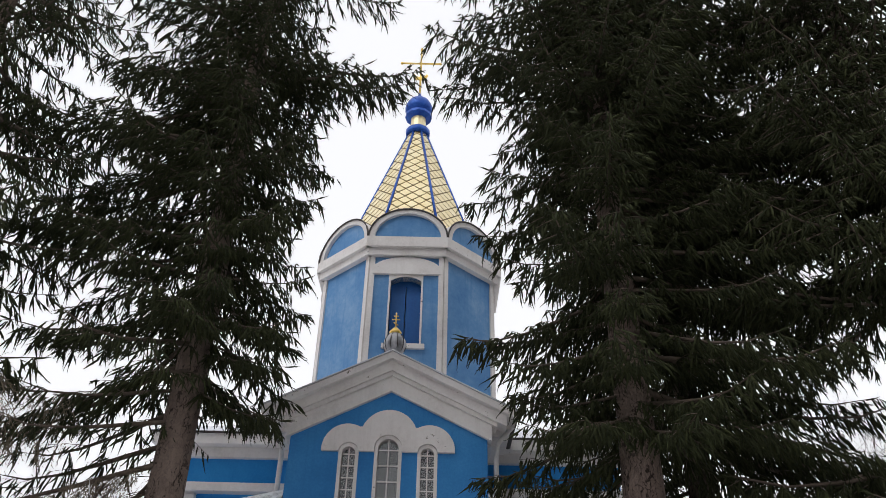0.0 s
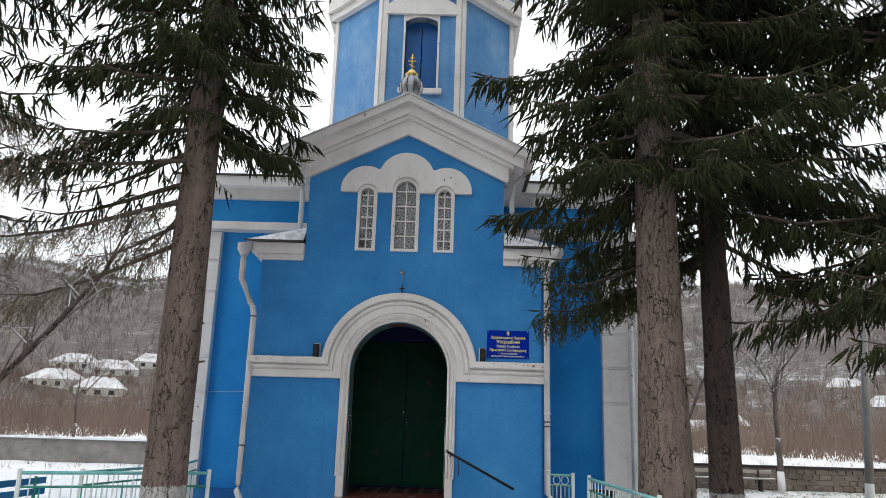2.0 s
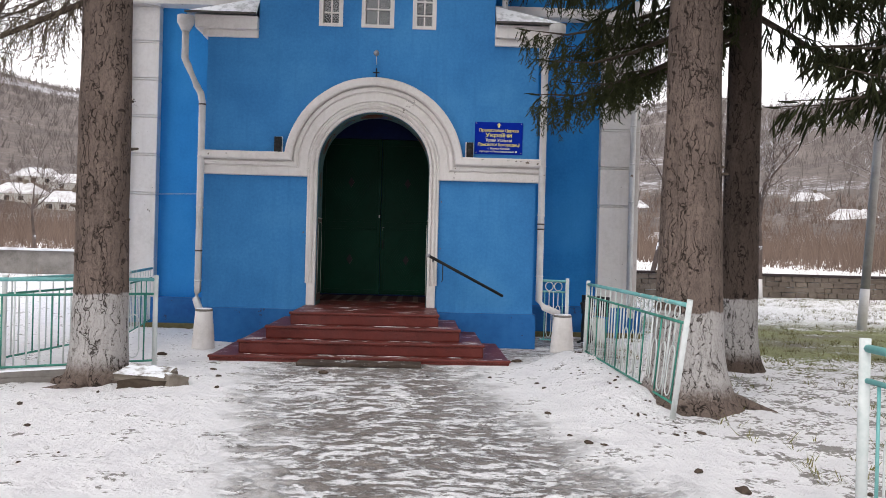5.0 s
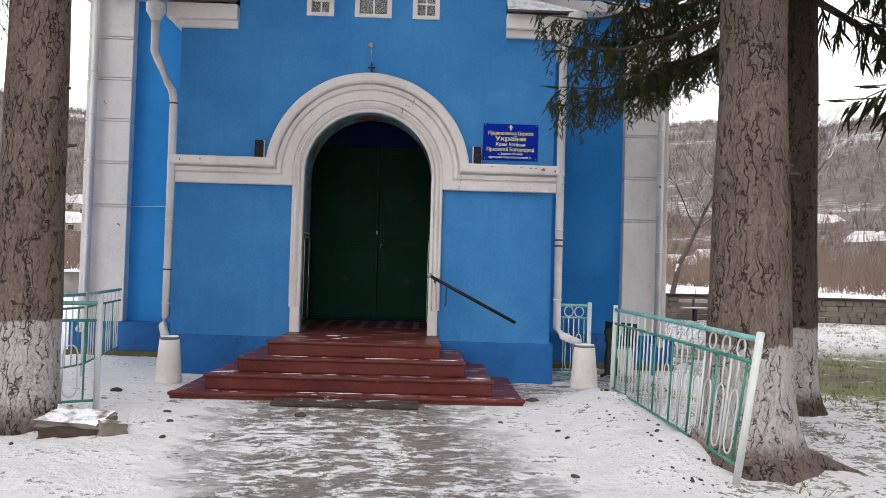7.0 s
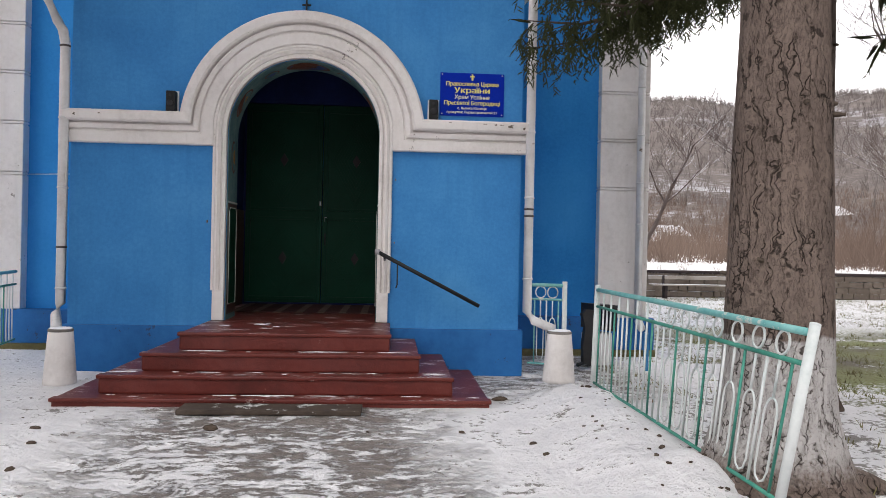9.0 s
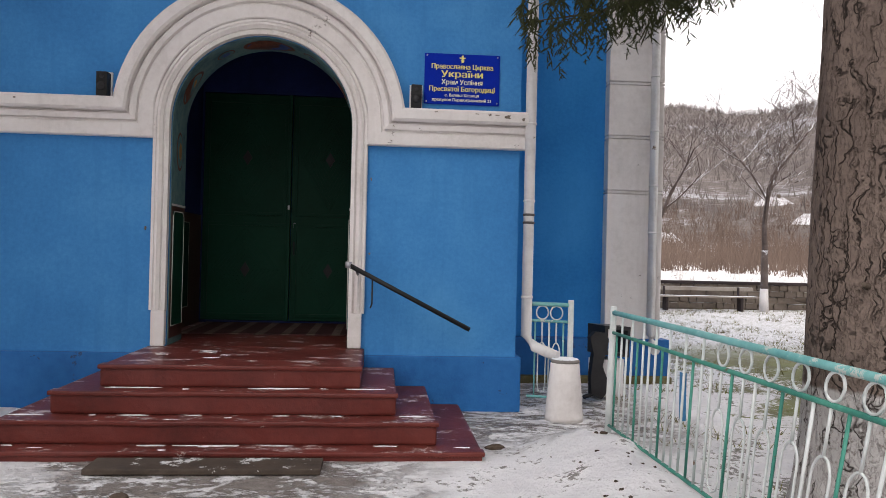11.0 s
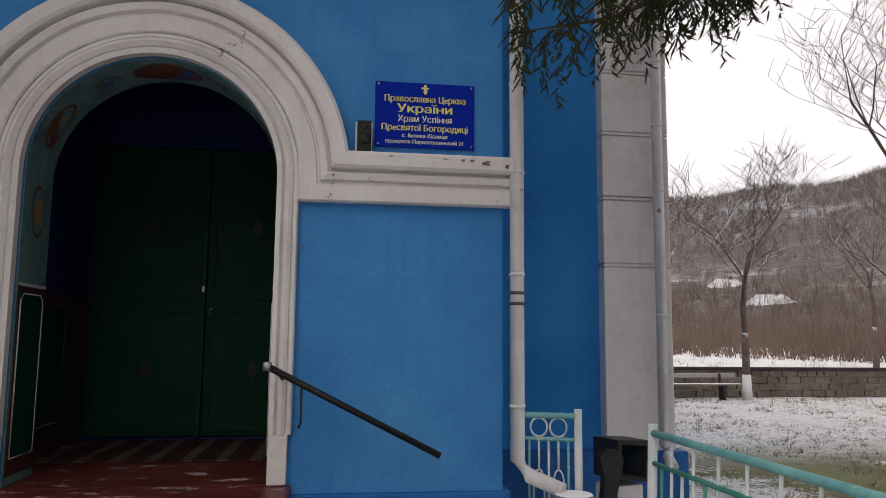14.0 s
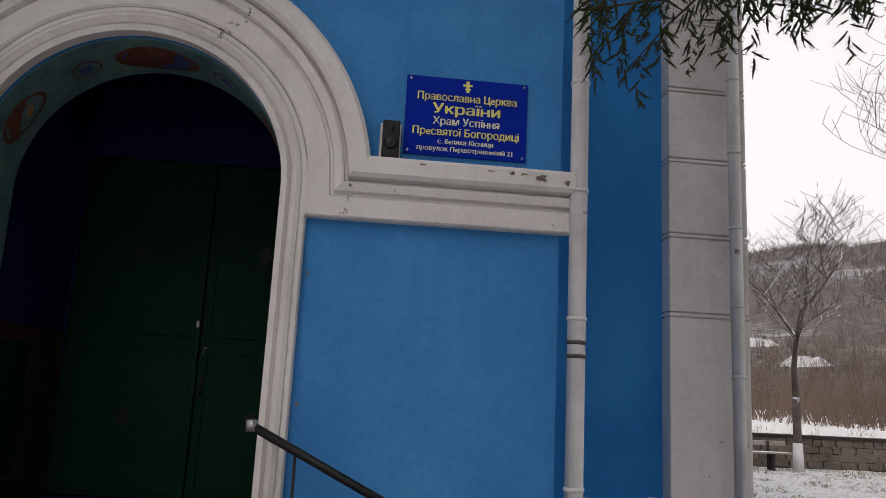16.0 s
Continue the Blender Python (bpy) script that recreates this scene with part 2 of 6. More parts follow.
CLOD = painted("dark_clod", (0.07, 0.052, 0.04), (0.04, 0.03, 0.022), (0.11, 0.085, 0.065), 6.0, 40.0, 0.95, bump=0.6)
HOLLOW_SOIL = painted("hollow_soil_dark", (0.06, 0.045, 0.034), (0.03, 0.024, 0.018), (0.10, 0.075, 0.058), 3.0, 20.0, 0.95, bump=0.6)

GLASS, nt, bs, geo = blank("window_glass", 0.06)
bs.inputs["Transmission Weight"].default_value = 1.0
bs.inputs["Base Color"].default_value = (0.9, 0.92, 0.93, 1)
wob = noise_node(nt, geo.outputs["Position"], 1.5, 2)
nt.links.new(bump_node(nt, wob, 0.1, 0.02), bs.inputs["Normal"])


def bark_material(name, tint, lime):
    """Scaly spruce bark, limewashed below an uneven line."""
    m, nt, bs, geo = blank(name, 0.92)
    pos = geo.outputs["Position"]
    flakes = noise_node(nt, pos, 34.0, 3, 0.6, (1.0, 1.0, 0.4))
    big = noise_node(nt, pos, 1.6, 5)
    fine = noise_node(nt, pos, 30.0, 7, 0.7)
    knots = noise_node(nt, pos, 5.0, 3, 0.5, (1, 1, 1.6))
    col = ramp_nodes(nt, [(0.3, tuple(c * 0.6 for c in tint)), (0.5, tint), (0.72, tuple(c * 1.45 for c in tint))])
    nt.links.new(math_node(nt, "ADD", math_node(nt, "MULTIPLY", big, 0.5), math_node(nt, "MULTIPLY", fine, 0.5)), col.inputs[0])
    warp = nt.nodes.new("ShaderNodeTexNoise")
    warp.inputs["Scale"].default_value, warp.inputs["Detail"].default_value = 9.0, 3.0
    nt.links.new(pos, warp.inputs["Vector"])
    bent = nt.nodes.new("ShaderNodeVectorMath")
    bent.operation = "MULTIPLY_ADD"
    bent.inputs[1].default_value = (0.16, 0.16, 0.3)
    nt.links.new(warp.outputs["Color"], bent.inputs[0])
    nt.links.new(pos, bent.inputs[2])
    tall = nt.nodes.new("ShaderNodeMapping")
    tall.inputs["Scale"].default_value = (15.0, 15.0, 2.1)
    nt.links.new(bent.outputs[0], tall.inputs["Vector"])
    plates = nt.nodes.new("ShaderNodeTexVoronoi")
    plates.feature = "DISTANCE_TO_EDGE"
    plates.inputs["Scale"].default_value = 1.0
    nt.links.new(tall.outputs[0], plates.inputs["Vector"])
    rough_plates = nt.nodes.new("ShaderNodeTexVoronoi")
    rough_plates.inputs["Scale"].default_value = 1.0
    nt.links.new(tall.outputs[0], rough_plates.inputs["Vector"])
    split = math_node(nt, "SUBTRACT", 1.0, step_node(nt, plates.outputs["Distance"], 0.01, 0.075))
    scale_ = math_node(nt, "SUBTRACT", 1.0, step_node(nt, math_node(nt, "ABSOLUTE", math_node(nt, "SUBTRACT", flakes, 0.5)), 0.0, 0.03))
    crack = math_node(nt, "MAXIMUM", math_node(nt, "MULTIPLY", split, step_node(nt, noise_node(nt, pos, 8.0, 4, 0.65, (1, 1, 0.35)), 0.43, 0.55)), math_node(nt, "MULTIPLY", scale_, 0.3))
    tone = nt.nodes.new("ShaderNodeSeparateColor")
    nt.links.new(rough_plates.outputs["Color"], tone.inputs[0])
    out = mix_node(nt, math_node(nt, "MULTIPLY", tone.outputs[0], 0.3), col.outputs[0], tuple(c * 1.7 for c in tint))
    out = mix_node(nt, math_node(nt, "MULTIPLY", crack, 0.9), out, tuple(c * 0.15 for c in tint))
    out = mix_node(nt, math_node(nt, "MULTIPLY", step_node(nt, knots, 0.66, 0.7), 0.75), out, tuple(c * 0.2 for c in tint))
    sep = nt.nodes.new("ShaderNodeSeparateXYZ")
    nt.links.new(pos, sep.inputs[0])
    edge = math_node(nt, "ADD", sep.outputs["Z"], math_node(nt, "MULTIPLY", noise_node(nt, pos, 5.0, 5), 0.12))
    limed = math_node(nt, "SUBTRACT", 1.0, step_node(nt, edge, lime, lime + 0.03))
    thin = math_node(nt, "MULTIPLY", limed, math_node(nt, "SUBTRACT", 1.0, math_node(nt, "MULTIPLY", crack, 0.9)))
    thin = math_node(nt, "MULTIPLY", thin, step_node(nt, fine, 0.28, 0.46))
    foot = step_node(nt, math_node(nt, "ADD", sep.outputs["Z"], math_node(nt, "MULTIPLY", fine, 0.25)), 0.2, 0.45)
    out = mix_node(nt, math_node(nt, "MULTIPLY", thin, foot), out, (0.50, 0.475, 0.46))
    nt.links.new(out, bs.inputs["Base Color"])
    h = math_node(nt, "SUBTRACT", math_node(nt, "MULTIPLY", fine, 0.5), math_node(nt, "MULTIPLY", crack, 0.5))
    nt.links.new(bump_node(nt, h, 1.0, 0.05), bs.inputs["Normal"])
    return m


BARK = bark_material("spruce_bark", (0.170, 0.130, 0.110), 1.02)
BARK_DARK = bark_material("dark_bark", (0.10, 0.075, 0.062), 1.0)
TWIGWOOD = painted("dead_twig_bark", (0.09, 0.07, 0.055), (0.05, 0.038, 0.03), (0.15, 0.12, 0.1), 3.0, 20.0, 0.9, bump=0)


def needle_material(name, a, b):
    m, nt, bs, geo = blank(name, 0.85)
    rp = ramp_nodes(nt, [(0.0, a), (1.0, b)])
    nt.links.new(math_node(nt, "ADD", math_node(nt, "MULTIPLY", geo.outputs["Random Per Island"], 0.5), math_node(nt, "MULTIPLY", noise_node(nt, geo.outputs["Position"], 1.2, 3), 0.5)), rp.inputs[0])
    nt.links.new(rp.outputs[0], bs.inputs["Base Color"])
    return m


NEEDLES = needle_material("spruce_needles", (0.014, 0.017, 0.010), (0.050, 0.056, 0.022))
# Lit copy of the needle colour for the low boughs, brightness in the base.
NEEDLES_LIT = needle_material("spruce_needles_lit", (0.026, 0.031, 0.014), (0.085, 0.092, 0.038))
LARCH = needle_material("dry_twigs", (0.10, 0.08, 0.055), (0.20, 0.165, 0.12))


def ground_material():
    """Trodden snow over a wet concrete walk, lawn showing through at the sides."""
    m, nt, bs, geo = blank("snowy_ground", 0.8)
    pos = geo.outputs["Position"]
    sep = nt.nodes.new("ShaderNodeSeparateXYZ")
    nt.links.new(pos, sep.inputs[0])
    x, y = sep.outputs["X"], sep.outputs["Y"]
    big = noise_node(nt, pos, 0.55, 5)
    mid = noise_node(nt, pos, 2.4, 6, 0.65)
    fine = noise_node(nt, pos, 16.0, 7, 0.7)
    drift = nt.nodes.new("ShaderNodeTexNoise")
    drift.inputs["Scale"].default_value, drift.inputs["Detail"].default_value = 1.1, 3.0
    nt.links.new(pos, drift.inputs["Vector"])
    bent = nt.nodes.new("ShaderNodeVectorMath")
    bent.operation = "MULTIPLY_ADD"
    bent.inputs[1].default_value = (0.9, 0.9, 0.0)
    nt.links.new(drift.outputs["Color"], bent.inputs[0])
    nt.links.new(pos, bent.inputs[2])
    sweep = noise_node(nt, bent.outputs[0], 1.0, 10, 0.74, (2.6, 6.0, 1.0))
    wob = math_node(nt, "MULTIPLY", math_node(nt, "SUBTRACT", mid, 0.5), 1.6)
    line = math_node(nt, "MAXIMUM", 0.1, math_node(nt, "MINIMUM", 1.15, math_node(nt, "SUBTRACT", 2.3, math_node(nt, "MULTIPLY", y, 0.2))))
    off = math_node(nt, "ABSOLUTE", math_node(nt, "SUBTRACT", math_node(nt, "ADD", x, wob), line))
    walkway = math_node(nt, "SUBTRACT", 1.0, step_node(nt, off, 0.75, 1.65))
    walkway = math_node(nt, "MULTIPLY", walkway, math_node(nt, "SUBTRACT", 1.0, step_node(nt, y, 16.0, 17.0)))
    apron = step_node(nt, math_node(nt, "ADD", y, math_node(nt, "MULTIPLY", wob, 0.6)), 12.0, 13.2)
    apron = math_node(nt, "MULTIPLY", apron, math_node(nt, "MULTIPLY", step_node(nt, x, 0.0, 2.2), math_node(nt, "SUBTRACT", 1.0, step_node(nt, x, 3.6, 4.4))))
    walkway = math_node(nt, "MAXIMUM", walkway, math_node(nt, "MULTIPLY", apron, math_node(nt, "SUBTRACT", 1.0, step_node(nt, y, 15.2, 16.2))))
    wet_bias = math_node(nt, "ADD", math_node(nt, "MULTIPLY", sweep, 0.5), math_node(nt, "MULTIPLY", noise_node(nt, pos, 7.5, 9, 0.8, (1.0, 1.6, 1.0)), 0.36))
    wet_bias = math_node(nt, "ADD", wet_bias, math_node(nt, "MULTIPLY", big, 0.14))
    wet = math_node(nt, "MULTIPLY", walkway, step_node(nt, wet_bias, 0.482, 0.520))
    lawn = math_node(nt, "MULTIPLY", step_node(nt, math_node(nt, "ADD", x, wob), 3.2, 5.0), 1.0)
    thaw = math_node(nt, "ADD", math_node(nt, "MULTIPLY", noise_node(nt, pos, 0.9, 5, 0.6, (0.6, 1.0, 1.0)), 0.62), math_node(nt, "MULTIPLY", fine, 0.42))
    farlawn = math_node(nt, "SUBTRACT", 1.0, math_node(nt, "MULTIPLY", step_node(nt, math_node(nt, "ADD", y, wob), 17.5, 21.0), math_node(nt, "SUBTRACT", 1.0, math_node(nt, "MULTIPLY", step_node(nt, fine, 0.5, 0.58), 0.55))))
    green = math_node(nt, "MULTIPLY", step_node(nt, math_node(nt, "ADD", y, math_node(nt, "MULTIPLY", wob, 2.0)), 10.5, 14.5), step_node(nt, math_node(nt, "ADD", x, wob), 4.2, 6.8))
    grow = math_node(nt, "ADD", thaw, math_node(nt, "MULTIPLY", math_node(nt, "SUBTRACT", green, 0.7), 0.2))
    bare = math_node(nt, "MULTIPLY", math_node(nt, "MULTIPLY", lawn, farlawn), step_node(nt, grow, 0.46, 0.53))
    verge = math_node(nt, "MULTIPLY", step_node(nt, math_node(nt, "ADD", x, wob), 2.9, 4.0), math_node(nt, "SUBTRACT", 1.0, step_node(nt, y, 11.0, 14.0)))
    specks = math_node(nt, "MULTIPLY", step_node(nt, math_node(nt, "ADD", math_node(nt, "ADD", math_node(nt, "MULTIPLY", mid, 0.5), math_node(nt, "MULTIPLY", fine, 0.5)), math_node(nt, "MULTIPLY", verge, 0.055)), 0.555, 0.60), math_node(nt, "SUBTRACT", 1.0, step_node(nt, y, 30.0, 60.0)))
    snow = ramp_nodes(nt, [(0.3, (0.77, 0.755, 0.77)), (0.7, (0.93, 0.915, 0.92))])
    nt.links.new(mid, snow.inputs[0])
    wetc = ramp_nodes(nt, [(0.3, (0.17, 0.147, 0.132)), (0.7, (0.36, 0.32, 0.295))])
    nt.links.new(fine, wetc.inputs[0])
    grass = ramp_nodes(nt, [(0.3, (0.10, 0.075, 0.045)), (0.52, (0.16, 0.165, 0.045)), (0.75, (0.24, 0.27, 0.065))])
    nt.links.new(big, grass.inputs[0])
    out = mix_node(nt, math_node(nt, "MULTIPLY", specks, 0.8), snow.outputs[0], (0.13, 0.11, 0.09))
    out = mix_node(nt, math_node(nt, "MULTIPLY", bare, 0.9), out, grass.outputs[0])
    out = mix_node(nt, wet, out, wetc.outputs[0])
    nt.links.new(out, bs.inputs["Base Color"])
    nt.links.new(math_node(nt, "SUBTRACT", 0.85, math_node(nt, "MULTIPLY", wet, 0.5)), bs.inputs["Roughness"])
    h = math_node(nt, "SUBTRACT", math_node(nt, "ADD", mid, math_node(nt, "MULTIPLY", fine, 0.5)), math_node(nt, "MULTIPLY", wet, 0.5))
    nt.links.new(bump_node(nt, h, 1.0, 0.11), bs.inputs["Normal"])
    return m


GROUND = ground_material()


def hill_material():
    m, nt, bs, geo = blank("wooded_hillside_hazed", 0.95)
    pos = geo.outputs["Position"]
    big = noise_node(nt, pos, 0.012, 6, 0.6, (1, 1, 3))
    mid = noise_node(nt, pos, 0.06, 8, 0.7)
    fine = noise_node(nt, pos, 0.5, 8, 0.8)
    # Wood and snow tones carry the haze of distance in their colour.
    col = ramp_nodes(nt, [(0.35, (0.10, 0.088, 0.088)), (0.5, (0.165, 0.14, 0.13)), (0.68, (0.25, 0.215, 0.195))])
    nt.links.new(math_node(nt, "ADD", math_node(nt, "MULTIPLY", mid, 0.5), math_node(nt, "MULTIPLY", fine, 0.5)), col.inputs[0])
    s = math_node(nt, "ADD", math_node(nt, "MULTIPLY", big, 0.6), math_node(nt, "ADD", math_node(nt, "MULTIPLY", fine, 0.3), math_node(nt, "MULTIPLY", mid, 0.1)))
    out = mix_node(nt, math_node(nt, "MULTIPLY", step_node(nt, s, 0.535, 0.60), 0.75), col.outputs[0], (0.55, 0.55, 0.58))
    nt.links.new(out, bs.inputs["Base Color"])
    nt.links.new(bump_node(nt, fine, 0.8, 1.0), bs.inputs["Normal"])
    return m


HILL = hill_material()


# ---- mesh helpers ----
def link_mesh(name, bm, material):
    bmesh.ops.recalc_face_normals(bm, faces=bm.faces)
    me = bpy.data.meshes.new(name)
    bm.to_mesh(me)
    bm.free()
    me.materials.append(material)
    return new(name, me)


def part(name, bm, material, parent, label=""):
    """One mesh object under a thing or under a part."""
    ob = link_mesh(name, bm, material)
    ob.parent = parent
    return tagged(ob, label) if label else ob


def thing(name, at, label, category, group="", kind="", turn=0.0):
    ob = new(name)
    ob.matrix_basis = pose(*at, 0, 0, turn)
    ob.empty_display_size = 0.1
    return tagged(ob, label, category, group, kind)


def solid(name, bm, material, label, category, group="", kind=""):
    return tagged(link_mesh(name, bm, material), label, category, group, kind)


def box(bm, x0, x1, y0, y1, z0, z1, bevel=0.0, m=None):
    got = bmesh.ops.create_cube(bm, size=1.0)["verts"]
    for v in got:
        v.co = Vector(((x0 + x1) / 2 + v.co.x * (x1 - x0), (y0 + y1) / 2 + v.co.y * (y1 - y0), (z0 + z1) / 2 + v.co.z * (z1 - z0)))
    if bevel:
        edges = list({e for v in got for e in v.link_edges})
        res = bmesh.ops.bevel(bm, geom=edges, offset=bevel, segments=2, profile=0.6, affect="EDGES")
        got = list({v for f in res["faces"] for v in f.verts} | {v for v in got if v.is_valid})
    if m:
        bmesh.ops.transform(bm, matrix=m, verts=got)
    return bm


def boxed(*a, **k):
    return box(bmesh.new(), *a, **k)


def tube(bm, pts, radii, n=8, cap=True):
    """A round tube along points; radii one number or one for each point."""
    pts = [Vector(p) for p in pts]
    radii = [radii] * len(pts) if isinstance(radii, (int, float)) else radii
    rings = []
    for i, p in enumerate(pts):
        d = (pts[min(i + 1, len(pts) - 1)] - pts[max(i - 1, 0)]).normalized()
        a = d.cross(Vector((0, 0, 1)) if abs(d.z) < 0.9 else Vector((0, 1, 0))).normalized()
        b = d.cross(a)
        rings.append([bm.verts.new(p + radii[i] * (math.cos(2 * math.pi * k / n) * a + math.sin(2 * math.pi * k / n) * b)) for k in range(n)])
    for r0, r1 in zip(rings, rings[1:]):
        for k in range(n):
            f = bm.faces.new((r0[k], r0[(k + 1) % n], r1[(k + 1) % n], r1[k]))
            f.smooth = True
    if cap:
        bm.faces.new(rings[0])
        bm.faces.new(rings[-1])
    return bm


def lathe(bm, prof, n=24, at=(0, 0, 0), smooth=True, phase=0.0):
    """Turns a profile of (radius, z) round the vertical."""
    rings = [[bm.verts.new((at[0] + r * math.cos(phase + 2 * math.pi * k / n), at[1] + r * math.sin(phase + 2 * math.pi * k / n), at[2] + z)) for k in range(n)] for r, z in prof]
    for r0, r1 in zip(rings, rings[1:]):
        for k in range(n):
            f = bm.faces.new((r0[k], r0[(k + 1) % n], r1[(k + 1) % n], r1[k]))
            f.smooth = smooth
    bm.faces.new(rings[0])
    bm.faces.new(rings[-1])
    return bm


def plate(bm, outer, holes, y0, y1, m=None):
    """A slab upright in the xz plane between y0 and y1, with an outline and holes."""
    loops = [outer, *holes]
    flat = [p for lp in loops for p in lp]
    tris = tessellate_polygon([[Vector((p[0], p[1], 0)) for p in lp] for lp in loops])
    front = [bm.verts.new((p[0], y0, p[1])) for p in flat]
    back = [bm.verts.new((p[0], y1, p[1])) for p in flat]
    for t in tris:
        for side in (front, back):
            try:
                bm.faces.new([side[i] for i in t])
            except ValueError:
                pass
    k = 0
    for lp in loops:
        n = len(lp)
        for i in range(n):
            a, b = k + i, k + (i + 1) % n
            bm.faces.new((front[a], front[b], back[b], back[a]))
        k += n
    if m:
        bmesh.ops.transform(bm, matrix=m, verts=front + back)
    return bm


def sweep(bm, path, prof, m=None, close_ends=True):
    """Carries a profile of (outward, proud) along a path of (x, z, nx, nz) in front of the plane y = 0."""
    rings = [[bm.verts.new((x + nx * d, -h, z + nz * d)) for d, h in prof] for x, z, nx, nz in path]
    for r0, r1 in zip(rings, rings[1:]):
        for k in range(len(prof) - 1):
            f = bm.faces.new((r0[k], r0[k + 1], r1[k + 1], r1[k]))
    if close_ends:
        bm.faces.new(rings[0])
        bm.faces.new(rings[-1])
    if m:
        bmesh.ops.transform(bm, matrix=m, verts=[v for r in rings for v in r])
    return bm


def arc(cx, cz, r, a0, a1, n):
    return [(cx + r * math.cos(radians(a0 + (a1 - a0) * i / n)), cz + r * math.sin(radians(a0 + (a1 - a0) * i / n))) for i in range(n + 1)]


def arched(w, z0, zs, n=24, cx=0.0):
    """The outline of a round-headed opening of half width w, from z0 up to its spring zs."""
    return [(cx - w, z0), (cx + w, z0)] + arc(cx, zs, w, 0, 180, n)


# ---- the ground: one sheet to the horizon ----
def axis_steps(lo, hi, fine_lo, fine_hi, fine, grow):
    out = list(np.arange(fine_lo, fine_hi, fine))
    s, v = fine, fine_hi
    while v < hi:
        out.append(v)
        s *= grow
        v += s
    out.append(hi)
    s, v, left = fine, fine_lo, []
    while v > lo:
        s *= grow
        v -= s
        left.append(max(v, lo))
    return np.array(left[::-1] + out)


def ground_height(x, y):
    n = 0.035 * noise.noise(Vector((x * 0.9, y * 0.9, 0.3))) + 0.018 * noise.noise(Vector((x * 3.1, y * 3.1, 1.3)))
    if -8 < x < 12 and -2 < y < 20:
        n += 0.016 * noise.noise(Vector((x * 7.0, y * 7.0, 2.3))) + 0.010 * noise.noise(Vector((x * 13.0, y * 15.0, 4.3)))
    near = max(0.0, 1 - max(0, abs(x - 0.4) - 1.2) / 0.8) if y < 15 else 0.0
    n *= 1 - 0.65 * near
    if 10.9 < y < 15.9 and -3.2 < x < 3.6:
        n *= 0.35
    heap = 0.17 * math.exp(-((x - 3.0) / 0.34) ** 2) * (1 + 0.5 * noise.noise(Vector((x * 2.2, y * 2.2, 8.0)))) * max(0.0, min(1.0, (y - 9.0) / 0.7)) * max(0.0, min(1.0, (13.2 - y) / 0.9))
    heap += 0.05 * math.exp(-((x + 1.95) / 0.6) ** 2 - ((y - 10.35) / 0.45) ** 2)
    bank = heap + 0.07 * math.exp(-((x - 2.6 - 0.12 * noise.noise(Vector((0, y, 0)))) / 0.3) ** 2) * (1 if 4 < y < 12.5 else 0)
    bank += 0.05 * math.exp(-((x + 1.75) / 0.5) ** 2) * (1 if 4 < y < 11.5 else 0)
    far = 0.032 * max(0, y - 31) if y < 75 else 0.032 * 44
    return n + bank + far - 0.015


gx = axis_steps(-2500, 2500, -4.6, 6.4, 0.07, 1.14)
gy = axis_steps(-2500, 2500, 2.5, 14.2, 0.07, 1.14)
gv = [(float(x), float(y), ground_height(float(x), float(y))) for y in gy for x in gx]
nx_ = len(gx)
gf = [(j * nx_ + i, j * nx_ + i + 1, (j + 1) * nx_ + i + 1, (j + 1) * nx_ + i) for j in range(len(gy) - 1) for i in range(nx_ - 1)]
gm = bpy.data.meshes.new("ground")
gm.from_pydata(gv, [], gf)
gm.polygons.foreach_set("use_smooth", [True] * len(gf))
gm.materials.append(GROUND)
tagged(new("ground", gm), "trodden snow over wet concrete walk and thawing lawn", "ground", kind="structure")


# ---- the church ----
FRONT, REAR, HALF = 14.0, 16.0, 2.68
EDGE = {-1: -HALF, 1: 2.60}
church = thing("church", (0, FRONT, 0), "bright blue plastered village church with white mouldings and gilded spire", "church")


def church_part(name, bm, material, label="", parent=None):
    """Parts are drawn in world places and hang under the church."""
    bmesh.ops.translate(bm, verts=bm.verts, vec=(0, -FRONT, 0))
    return part(name, bm, material, parent or church, label)


# porch front with the portal and three windows
WINDOWS = [(-0.745, 0.155, 5.07, 6.17), (0.0, 0.225, 5.07, 6.26), (0.745, 0.155, 5.07, 6.17)]
SPRING, R_IN, R_OUT, SILL = 2.81, 0.89, 1.42, 0.6
portal = arched(R_IN, SILL - 0.06, SPRING, 40)
outline = [(-HALF, 0), (EDGE[1], 0), (EDGE[1], 4.93), (1.88, 4.93), (1.88, 6.5), (0, 7.42), (-1.88, 6.5), (-1.88, 4.93), (-HALF, 4.93)]
bm = plate(bmesh.new(), outline, [portal] + [arched(w, z0, zs, 14, cx) for cx, w, z0, zs in WINDOWS], FRONT, FRONT + 0.55)
church_part("porch_wall", bm, BLUE, "bright blue limewashed porch wall")
